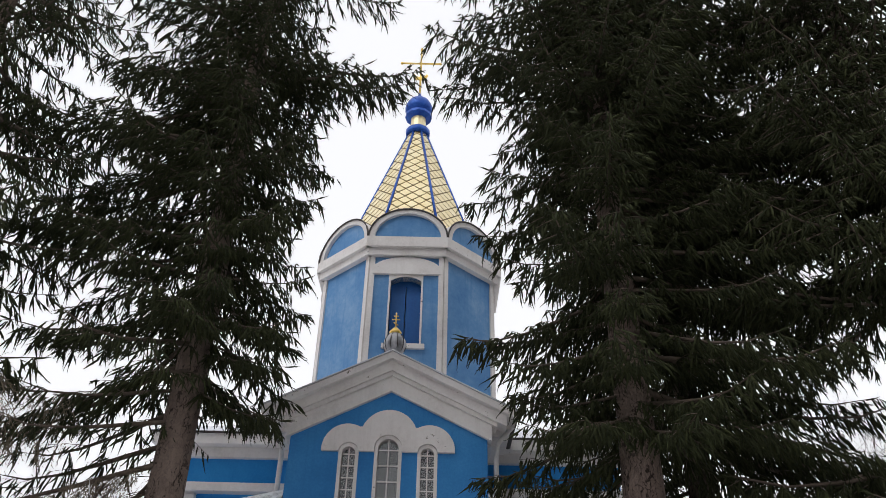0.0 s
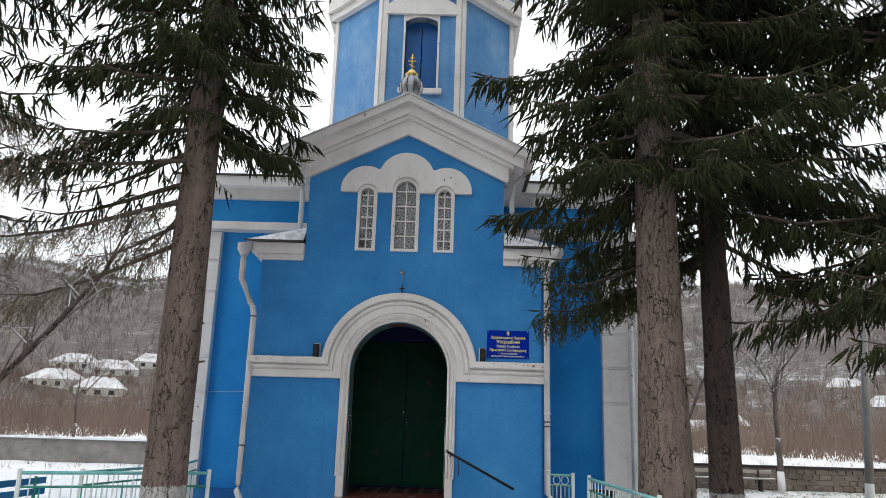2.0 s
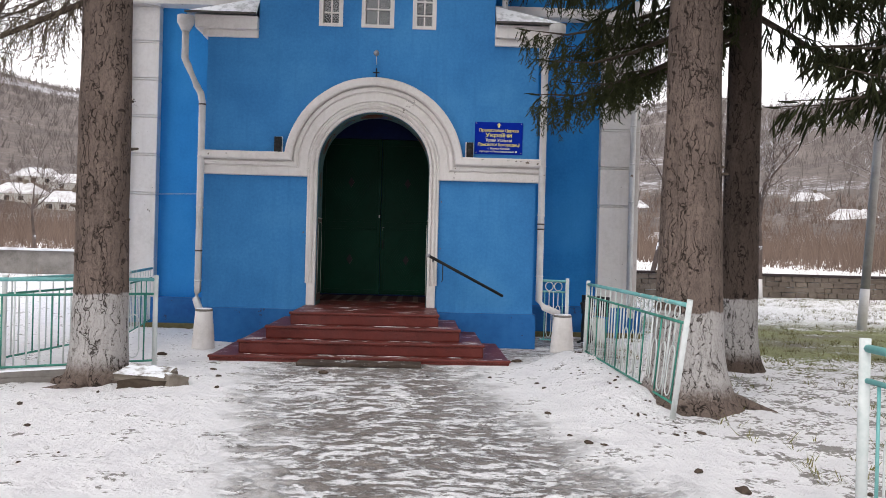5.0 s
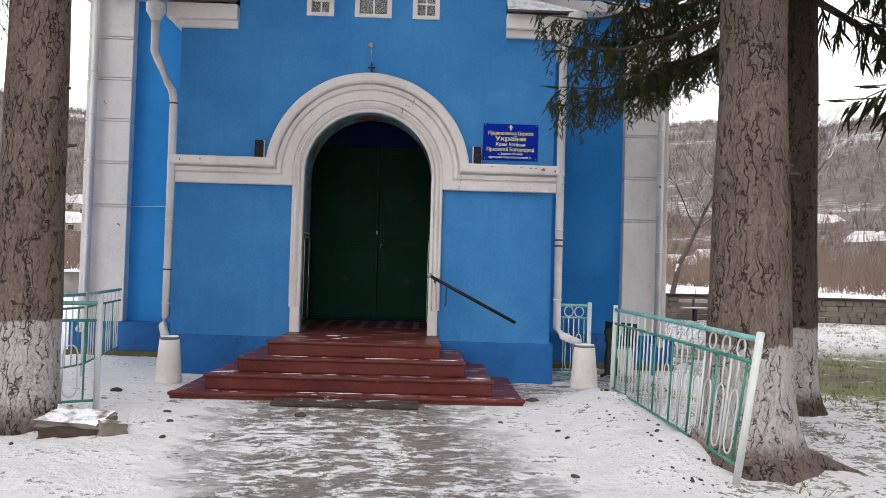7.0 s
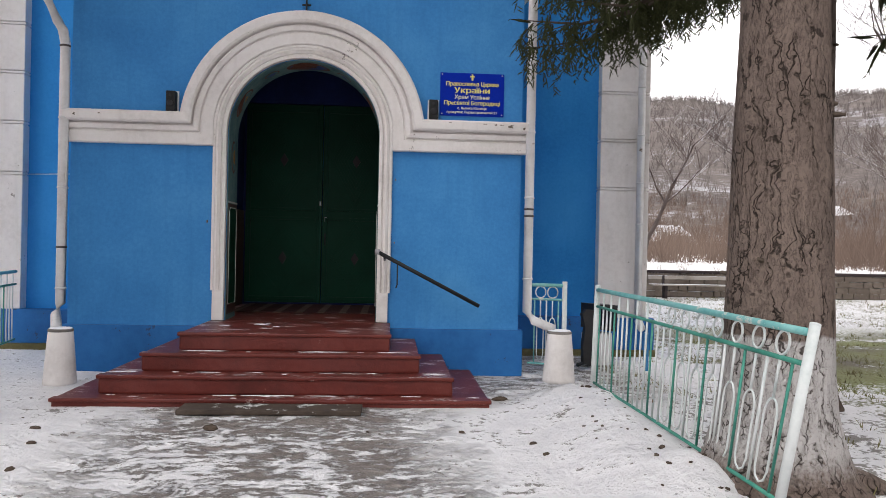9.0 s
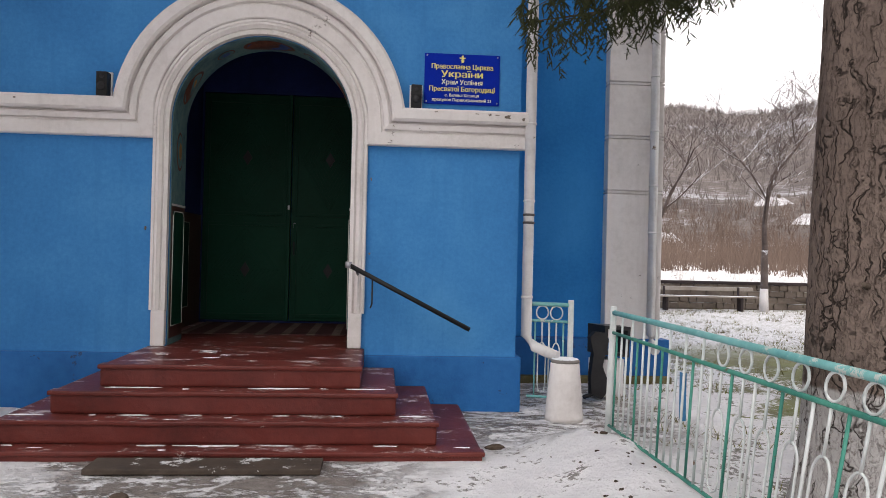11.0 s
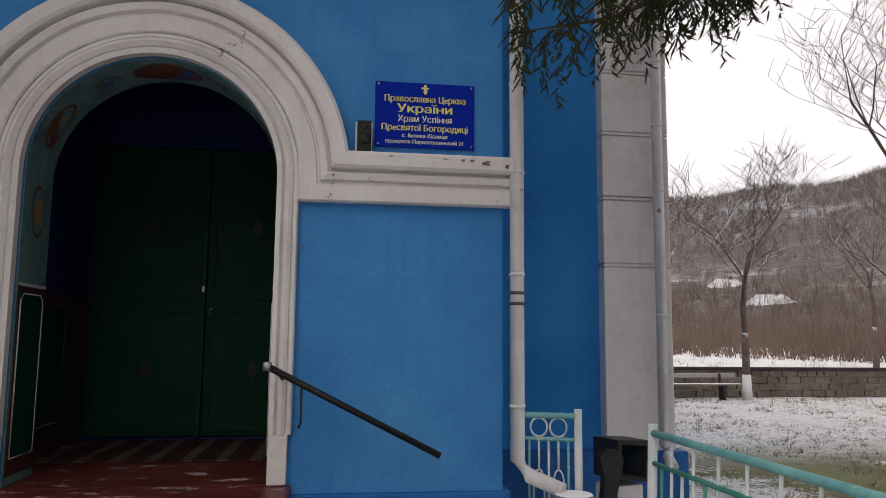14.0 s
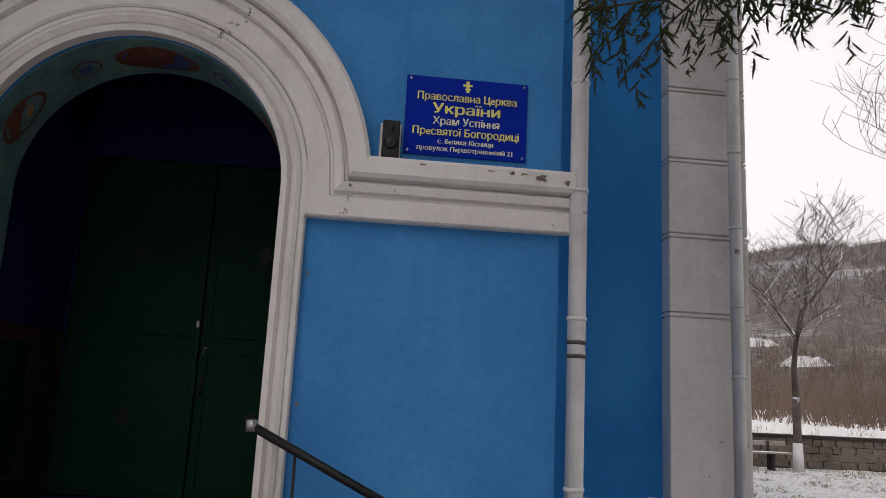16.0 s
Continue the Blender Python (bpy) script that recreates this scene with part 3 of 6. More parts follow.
for sx in (-1, 1):
    x0, x1 = sorted((EDGE[sx], EDGE[sx] - sx * 0.5))
    church_part("porch_side_wall", boxed(x0, x1, FRONT + 0.55, REAR, 0, 4.93), BLUE)
    x0, x1 = sorted((sx * 1.88, sx * 1.4))
    church_part("upper_porch_wall", boxed(x0, x1, FRONT + 0.55, 17.2, 4.93, 6.6), BLUE)
    # plinth, in two lengths beside the steps
    x0, x1 = sorted((sx * 1.0, EDGE[sx] + sx * 0.05))
    church_part("plinth", boxed(x0, x1, FRONT - 0.06, FRONT, -0.1, 0.53, 0.012), BLUE_DEEP, "deep blue painted plinth")
    x0, x1 = sorted((EDGE[sx], EDGE[sx] + sx * 0.05))
    church_part("plinth", boxed(x0, x1, FRONT, REAR - 0.06, -0.1, 0.53, 0.012), BLUE_DEEP)

# portal moulding: inner rolls run down the jambs, the outer ones turn into the band
path = [(-R_IN, 0.95, -1, 0), (-R_IN, SPRING, -1, 0)] + [(x, z, x / R_IN, (z - SPRING) / R_IN) for x, z in arc(0, SPRING, R_IN, 180, 0, 48)[1:]] + [(R_IN, 0.95, 1, 0)]
inner_prof = [(0, 0), (0, 0.075), (0.035, 0.085), (0.05, 0.06), (0.055, 0.05), (0.062, 0.065), (0.09, 0.09), (0.115, 0.075), (0.12, 0.06), (0.128, 0.07), (0.15, 0.07), (0.16, 0.05), (0.16, 0)]
church_part("portal_moulding", sweep(bmesh.new(), path, inner_prof, Matrix.Translation((0, FRONT, 0))), WHITE, "moulded white arch surround with chipped limewash")
ro = R_IN + 0.16
outer_prof = [(0, 0), (0, 0.07), (0.012, 0.084), (0.128, 0.09), (0.138, 0.066), (0.15, 0.066), (0.16, 0.106), (0.2, 0.122), (0.212, 0.118), (0.217, 0.078), (0.233, 0.078), (0.24, 0.15), (0.262, 0.172), (0.345, 0.178), (0.37, 0.152), (0.37, 0)]
BAND = 2.64


def archivolt():
    """The outer mouldings: along the band, mitred upwards at the arch, over it and out along the other band."""
    rings = []
    end = HALF + 0.06
    knee = lambda d: math.sqrt((ro + d) ** 2 - (BAND + d - SPRING) ** 2)
    rings.append([(-end, -h, BAND + d) for d, h in outer_prof])
    rings.append([(-knee(d), -h, BAND + d) for d, h in outer_prof])
    for i in range(61):
        a = radians(170 - 160 * i / 60)
        rings.append([((ro + d) * math.cos(a), -h, SPRING + (ro + d) * math.sin(a)) for d, h in outer_prof])
    rings.append([(knee(d), -h, BAND + d) for d, h in outer_prof])
    rings.append([(EDGE[1] + 0.05, -h, BAND + d) for d, h in outer_prof])
    bm = bmesh.new()
    vs = [[bm.verts.new((x, FRONT + y + 0.006 * noise.noise(Vector((x * 4, z * 4, 0))), z + 0.006 * noise.noise(Vector((x * 3, 5, z * 3))))) for x, y, z in r] for r in rings]
    for r0, r1 in zip(vs, vs[1:]):
        for k in range(len(outer_prof) - 1):
            bm.faces.new((r0[k], r0[k + 1], r1[k + 1], r1[k]))
    bm.faces.new(vs[0])
    bm.faces.new(vs[-1])
    return bm


church_part("archivolt", archivolt(), WHITE, "white moulded arch turning into a band, limewash chipped")


def chip(x, z, w, h, depth, seed):
    """A flake fallen out of the limewash, showing the dark render under it."""
    rng = random.Random(seed)
    rim = []
    for i in range(11):
        a = 2 * math.pi * i / 11
        r = rng.uniform(0.3, 1.15)
        rim.append((x + w * r * math.cos(a), z + h * r * math.sin(a)))
    bm = bmesh.new()
    front = [bm.verts.new((px, FRONT - depth - 0.003, pz)) for px, pz in rim]
    back = [bm.verts.new((px, FRONT - depth + 0.03, pz)) for px, pz in rim]
    bm.faces.new(front[::-1])
    for i in range(11):
        bm.faces.new((front[i], front[(i + 1) % 11], back[(i + 1) % 11], back[i]))
    church_part("chipped_patch", bm, CHIPPED, "dark patch where the limewash has flaked off")


# Thin dark line round the outer edge of the arch, right-hand part.
hairline_pts = [((R_OUT + 0.003 + 0.004 * noise.noise(Vector((a * 0.2, 0, 0)))) * math.cos(radians(a)), FRONT - 0.002, SPRING + (R_OUT + 0.003 + 0.004 * noise.noise(Vector((a * 0.2, 0, 0)))) * math.sin(radians(a))) for a in range(16, 78, 2)]
church_part("edge_crack", tube(bmesh.new(), hairline_pts, 0.008, 5), CHIPPED, "thin dark line along the arch moulding")
for cx, cz, cw, ch, cd in ((2.44, 2.95, 0.036, 0.032, 0.178), (2.26, 2.965, 0.022, 0.011, 0.178), (2.60, 2.935, 0.02, 0.022, 0.178), (2.13, 2.97, 0.03, 0.006, 0.178), (2.33, 2.965, 0.03, 0.008, 0.178), (1.72, 2.975, 0.02, 0.006, 0.178), (-2.3, 2.96, 0.022, 0.008, 0.178), (-2.58, 2.94, 0.016, 0.018, 0.178), (1.3, 2.83, 0.01, 0.012, 0.135), (1.09, 2.3, 0.008, 0.02, 0.093), (1.09, 1.55, 0.012, 0.016, 0.093), (-1.09, 1.75, 0.008, 0.022, 0.093)):
    chip(cx, cz, cw, ch, cd, int(cx * 100 + cz * 1000))
for sx in (-1, 1):
    a, b = sorted((sx * R_IN, sx * (R_IN + 0.135)))
    church_part("jamb_block", boxed(a, b, FRONT - 0.075, FRONT, SILL, 0.952, 0.012), WHITE)

# reveal and vestibule
bm = plate(bmesh.new(), arched(0.93, SILL - 0.06, SPRING, 40), [arched(0.882, SILL - 0.02, SPRING, 40)], FRONT + 0.03, FRONT + 0.545)
church_part("portal_reveal", bm, FRESCO, "arch soffit with faded painted ornament")
V0, V1 = FRONT + 0.55, 16.5
for sx in (-1, 1):
    x0, x1 = sorted((sx * 1.18, sx * 1.4))
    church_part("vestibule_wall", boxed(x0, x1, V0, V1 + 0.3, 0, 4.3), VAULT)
    x0, x1 = sorted((sx * 1.165, sx * 1.18))
    church_part("wainscot", boxed(x0, x1, V0, V1, SILL, 2.0), MAROON, "brown painted wainscot")
    xo = sx * 1.16
    church_part("wainscot_panel", boxed(*sorted((xo, xo + sx * 0.006)), V0 + 0.25, V0 + 1.3, 0.85, 1.88), GREEN)
    y0, y1, z0, z1 = V0 + 0.25, V0 + 1.3, 0.85, 1.88
    pts = [(xo, y0, z0), (xo, y1, z0), (xo, y1, z1), (xo, y0, z1), (xo, y0, z0)]
    church_part("panel_line", tube(bmesh.new(), pts, 0.008, 6), LINE)
    # green panel in the reveal
    xr = sx * 0.878
    church_part("reveal_panel", boxed(*sorted((xr, xr + sx * 0.004)), FRONT + 0.05, FRONT + 0.53, 0.66, 1.98), MAROON)
    church_part("reveal_panel", boxed(*sorted((xr - sx * 0.004, xr)), FRONT + 0.09, FRONT + 0.49, 0.78, 1.93), GREEN, "green panel outlined in white")
    y0, y1, z0, z1, xq = FRONT + 0.09, FRONT + 0.49, 0.78, 1.93, xr - sx * 0.005
    pts = [(xq, y0, z0), (xq, y1, z0), (xq, y1, z1 - 0.05), (xq, y1 - 0.05, z1), (xq, y0 + 0.05, z1), (xq, y0, z1 - 0.05), (xq, y0, z0)]
    church_part("panel_line", tube(bmesh.new(), pts, 0.005, 6), LINE)
    church_part("reveal_line", boxed(*sorted((xr - sx * 0.004, xr)), FRONT + 0.04, FRONT + 0.54, 1.985, 2.005), LINE)
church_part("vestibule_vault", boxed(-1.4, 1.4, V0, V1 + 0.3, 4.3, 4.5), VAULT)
church_part("vestibule_floor", boxed(-1.18, 1.18, V0, V1 + 0.3, 0.3, SILL - 0.004), RED, "oxide red painted threshold floor")
church_part("portal_floor", boxed(-R_IN, R_IN, FRONT, V0, 0.3, SILL - 0.004), RED)
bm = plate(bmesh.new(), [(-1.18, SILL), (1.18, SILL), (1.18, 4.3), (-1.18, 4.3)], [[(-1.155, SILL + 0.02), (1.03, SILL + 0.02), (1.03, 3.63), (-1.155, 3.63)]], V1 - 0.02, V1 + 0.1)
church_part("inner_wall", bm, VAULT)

# painted ornament on the reveal: ovals with an ochre figure and a medallion at the crown
def reveal_ornament(angle, ry, rz, mat_ground, mat_heart):
    """An oval lying on the soffit; angle from the spring, or below 0 a height on the jamb."""
    for scale, mat_, lift in ((1.0, FRESCO_RED, 0.004), (0.85, mat_ground, 0.007), (0.45, mat_heart, 0.010)):
        bm = bmesh.new()
        bmesh.ops.create_circle(bm, cap_ends=True, segments=20, radius=1.0)
        bmesh.ops.scale(bm, verts=bm.verts, vec=(ry * scale, rz * scale, 1))
        for v in bm.verts:
            s, t = v.co.x, v.co.y
            if angle >= 0:
                a = radians(angle) + t / 0.88
                r = 0.882 - lift
                v.co = Vector((r * math.cos(a), FRONT + 0.29 + s, SPRING + r * math.sin(a)))
            else:
                v.co = Vector((math.copysign(0.882 - lift, -1), FRONT + 0.29 + s, -angle + t))
        church_part("painted_oval", bm, mat_)


reveal_ornament(90, 0.17, 0.27, FRESCO_BLUE, FRESCO_RED)
for a in (152, 28):
    reveal_ornament(a, 0.13, 0.2, FRESCO, FRESCO_GOLD)
for z in (2.55,):
    reveal_ornament(-z, 0.12, 0.2, FRESCO, FRESCO_GOLD)
for a in (120, 60):
    reveal_ornament(a, 0.09, 0.1, FRESCO, FRESCO_BLUE)

# double door
def door_leaf(cx, half):
    leaf = church_part("door_leaf", boxed(cx - half, cx + half, V1 - 0.01, V1 + 0.05, SILL + 0.03, 3.62, 0.006), GREEN, "dark green panelled double door, closed")
    for z0, z1 in ((0.68, 1.92), (2.02, 3.54)):
        xa, xb = cx - half + 0.08, cx + half - 0.08
        for x0, x1, za, zb in ((xa - 0.04, xa, z0, z1), (xb, xb + 0.04, z0, z1), (xa, xb, z0, z0 + 0.04), (xa, xb, z1 - 0.04, z1)):
            church_part("door_rail", boxed(x0, x1, V1 - 0.035, V1 - 0.01, za, zb, 0.004), GREEN, parent=leaf)
        zc, w, h = (z0 + z1) / 2, (xb - xa) / 2, (z1 - z0) / 2
        for k in range(1, 9):
            d = k / 9
            for sx in (-1, 1):
                for sz in (-1, 1):
                    p0, p1 = (cx + sx * w * d, V1 - 0.0105, zc), (cx, V1 - 0.0105, zc + sz * h * d)
                    church_part("door_batten", tube(bmesh.new(), [p0, p1], 0.0025, 4), GREEN, parent=leaf)
        dia = plate(bmesh.new(), [(cx - 0.06, zc), (cx, zc - 0.1), (cx + 0.06, zc), (cx, zc + 0.1)], [], V1 - 0.026, V1 - 0.01)
        church_part("door_diamond", dia, BLACK, parent=leaf)
    return leaf


left_leaf = door_leaf(-0.585, 0.565)
right_leaf = door_leaf(0.5, 0.5)
church_part("door_stile", boxed(-0.06, -0.005, V1 - 0.06, V1 - 0.01, SILL + 0.03, 3.62, 0.01), GREEN, parent=left_leaf)
church_part("door_handle", tube(bmesh.new(), [(0.05, V1 - 0.012, 1.5), (0.05, V1 - 0.07, 1.53), (0.05, V1 - 0.07, 1.67), (0.05, V1 - 0.012, 1.7)], 0.011, 8), BLACK, "black metal handle", right_leaf)
church_part("door_lock", boxed(0.035, 0.065, V1 - 0.03, V1 - 0.008, 1.86, 1.93, 0.004), SILVER, "small steel lock plate", right_leaf)
church_part("door_lock", boxed(-0.04, -0.015, V1 - 0.075, V1 - 0.058, 2.1, 2.16, 0.004), SILVER, parent=left_leaf)

# windows of the porch
def arched_window(cx, w, z0, zs, bars):
    frame_ = plate(bmesh.new(), arched(w + 0.035, z0 - 0.02, zs, 14, cx), [arched(w - 0.03, z0 + 0.03, zs, 14, cx)], FRONT - 0.025, FRONT + 0.16)
    win = church_part("window", frame_, WHITE, "round-headed window with white glazing bars")
    church_part("pane", plate(bmesh.new(), arched(w - 0.02, z0 + 0.02, zs, 14, cx), [], FRONT + 0.085, FRONT + 0.093), GLASS, parent=win).visible_shadow = False
    church_part("curtain", plate(bmesh.new(), arched(w - 0.01, z0 + 0.01, zs, 14, cx), [], FRONT + 0.19, FRONT + 0.2), CURTAIN, "lace curtain, its grey toned down to the dim interior", win)
    church_part("glazing_bar", boxed(cx - 0.011, cx + 0.011, FRONT + 0.055, FRONT + 0.08, z0 + 0.02, zs + w - 0.03), WHITE, parent=win)
    for k in range(bars):
        z = z0 + (zs + 0.0 - z0) * (k + 1) / (bars)
        church_part("glazing_bar", boxed(cx - w + 0.02, cx + w - 0.02, FRONT + 0.052, FRONT + 0.078, z - 0.011, z + 0.011), WHITE, parent=win)


for cx, w, z0, zs in WINDOWS:
    arched_window(cx, w, z0, zs, 4 if w > 0.2 else 5)

# triple eyebrow above them
ex, ez = 1.26, 6.2
brow = [(-ex, ez)] + [(x, z) for x, z in arc(-0.78, 6.24, 0.48, 176, 62, 14)] + [(x, z) for x, z in arc(0, 6.46, 0.55, 158, 22, 20)] + [(x, z) for x, z in arc(0.78, 6.24, 0.48, 118, 4, 14)] + [(ex, ez)]
under = []
for cx, w, z0, zs in reversed(WINDOWS):
    r = w + 0.036
    a0 = math.degrees(math.asin(max(-1, min(1, (ez - zs) / r))))
    under += arc(cx, zs, r, a0, 180 - a0, 14)
church_part("window_eyebrow", plate(bmesh.new(), brow + under, [], FRONT - 0.09, FRONT), WHITE, "scalloped white eyebrow moulding")

# raking cornice of the gable
slope = 0.49
def rake(name, z_in, z_out, y0, y1, reach, mat_):
    for sx in (-1, 1):
        quad = [(0, z_in), (0, z_out), (sx * reach, z_out - slope * reach), (sx * reach, z_in - slope * reach)]
        church_part(name, plate(bmesh.new(), quad, [], y0, y1), mat_)


rake("raking_cornice", 7.40, 7.70, FRONT - 0.10, FRONT + 0.2, 1.96, WHITE)
rake("raking_cornice", 7.70, 7.78, FRONT - 0.17, FRONT + 0.2, 2.06, WHITE)
rake("raking_cornice", 7.78, 7.98, FRONT - 0.24, FRONT + 0.2, 2.24, WHITE)
rake("raking_cornice", 7.98, 8.12, FRONT - 0.38, FRONT + 0.2, 2.42, WHITE)
rake("porch_roof", 8.122, 8.15, FRONT - 0.42, 17.8, 2.46, TIN)
for sx in (-1, 1):
    for x0, x1, z0, z1 in ((1.88, 1.98, 6.42, 6.62), (1.88, 2.12, 6.62, 6.78), (1.88, 2.36, 6.78, 6.94)):
        a, b = sorted((sx * x0, sx * x1))
        church_part("eaves_cornice", boxed(a, b, FRONT + 0.2, REAR + 0.5, z0, z1), WHITE)
    gut = [(sx * 2.42, FRONT - 0.36, 6.93), (sx * 2.42, REAR + 0.4, 6.88)]
    church_part("gutter", tube(bmesh.new(), gut, 0.06, 10), DARK_EDGE, "dark tin gutter")
    church_part("porch_downpipe", tube(bmesh.new(), [(sx * 2.4, FRONT + 0.25, 6.85), (sx * 2.1, FRONT + 0.25, 6.5), (sx * 2.06, FRONT + 0.25, 6.2), (sx * 2.06, FRONT + 0.25, 5.25)], 0.05, 10), PIPE)

# shoulders: a white cornice box with a little tin roof
for sx in (-1, 1):
    a, b = sorted((sx * 1.883, sx * 2.86))
    church_part("shoulder_cornice", boxed(a, b, FRONT - 0.13, REAR, 4.93, 5.14, 0.015), WHITE)
    a, b = sorted((sx * 1.883, sx * 2.75))
    church_part("shoulder_cornice", boxed(a, b, FRONT - 0.06, REAR, 4.82, 4.93, 0.015), WHITE)
    bm = bmesh.new()
    top = [bm.verts.new(p) for p in ((sx * 1.885, FRONT - 0.2, 5.165), (sx * 2.98, FRONT - 0.2, 5.165), (sx * 2.98, REAR, 5.165), (sx * 1.885, REAR, 5.58), (sx * 1.885, FRONT + 0.1, 5.50))]
    low = [bm.verts.new((v.co.x, v.co.y, v.co.z - 0.025)) for v in top]
    for tri in ((0, 1, 4), (1, 2, 3), (1, 3, 4)):
        bm.faces.new([top[i] for i in tri])
        bm.faces.new([low[i] for i in tri])
    for i in range(5):
        bm.faces.new((top[i], top[(i + 1) % 5], low[(i + 1) % 5], low[i]))
    church_part("shoulder_roof", bm, TIN, "snow-dusted tin lean-to roof")
    a, b = sorted((sx * 1.885, sx * 3.0))
    church_part("roof_edge", boxed(a, b, FRONT - 0.215, FRONT - 0.2, 5.135, 5.17), DARK_EDGE)

# body of the church behind the porch
NW = 4.82
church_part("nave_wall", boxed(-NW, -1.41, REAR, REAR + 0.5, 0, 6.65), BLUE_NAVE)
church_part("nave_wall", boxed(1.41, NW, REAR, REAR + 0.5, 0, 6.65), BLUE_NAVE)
church_part("nave_wall", boxed(-1.41, 1.41, REAR + 0.85, REAR + 1.1, 0, 6.65), BLUE)
for sx in (-1, 1):
    a, b = sorted((sx * NW, sx * (NW - 0.5)))
    church_part("nave_side_wall", boxed(a, b, REAR + 0.5, 34, 0, 6.65), BLUE)
    a, b = sorted((sx * 4.085, sx * NW))
    pil = church_part("corner_pilaster", boxed(a + 0.02, b - 0.02, REAR - 0.14, REAR + 0.3, 0.53, 5.86), WHITE, "white rusticated corner pilaster")
    z = 0.53
    joints = [2.43, 3.14, 3.84, 4.52, 5.2]
    for zj in joints + [5.86]:
        church_part("pilaster_block", boxed(a, b, REAR - 0.17, REAR + 0.32, z, zj - 0.04, 0.012), WHITE, parent=pil)
        church_part("pilaster_fillet", boxed(a, b, REAR - 0.168, REAR + 0.32, zj - 0.027, zj, 0.006), WHITE, parent=pil)
        z = zj + 0.012
    a, b = sorted((EDGE[sx] + sx * 0.05, sx * (NW + 0.1)))
    church_part("plinth_footing", boxed(a, b, REAR - 0.36, REAR - 0.24, -0.1, 0.07, 0.015), MOSS, "mossy bare concrete footing")
    church_part("plinth", boxed(a, b, REAR - 0.24, REAR, -0.1, 0.53, 0.012), BLUE_DEEP)
    a, b = sorted((sx * 2.0, sx * (NW + 0.16)))
    church_part("string_course", boxed(a, b, REAR - 0.28, REAR + 0.2, 5.86, 6.04, 0.015), WHITE)
    a, b = sorted((sx * 1.89, sx * (NW + 0.1)))
    church_part("main_cornice", boxed(a, b, REAR - 0.14, REAR + 0.4, 6.6, 6.82, 0.015), WHITE)
    a, b = sorted((sx * 1.89, sx * (NW + 0.32)))
    church_part("main_cornice", boxed(a, b, REAR - 0.36, REAR + 0.4, 6.82, 7.05, 0.015), WHITE)
    a, b = sorted((sx * 1.89, sx * (NW + 0.36)))
    church_part("roof_edge", boxed(a, b, REAR - 0.40, REAR + 0.4, 7.05, 7.075), DARK_EDGE)
church_part("nave_back_wall", boxed(-NW, NW, 34, 34.4, 0, 6.65), BLUE)
bm = bmesh.new()
ev = [bm.verts.new(p) for p in ((-NW - 0.38, REAR - 0.42, 7.08), (NW + 0.38, REAR - 0.42, 7.08), (NW + 0.38, 34.6, 7.08), (-NW - 0.38, 34.6, 7.08), (0, 19.5, 8.9), (0, 32, 8.9))]
for f in ((0, 1, 4), (1, 2, 5, 4), (2, 3, 5), (3, 0, 4, 5), (0, 1, 2, 3)):
    bm.faces.new([ev[i] for i in f])
church_part("nave_roof", bm, TIN, "snow-dusted tin roof")

# octagonal bell tower
TY, APO, TOP = 19.4, 2.36, 12.42
FACE = APO * math.tan(radians(22.5))
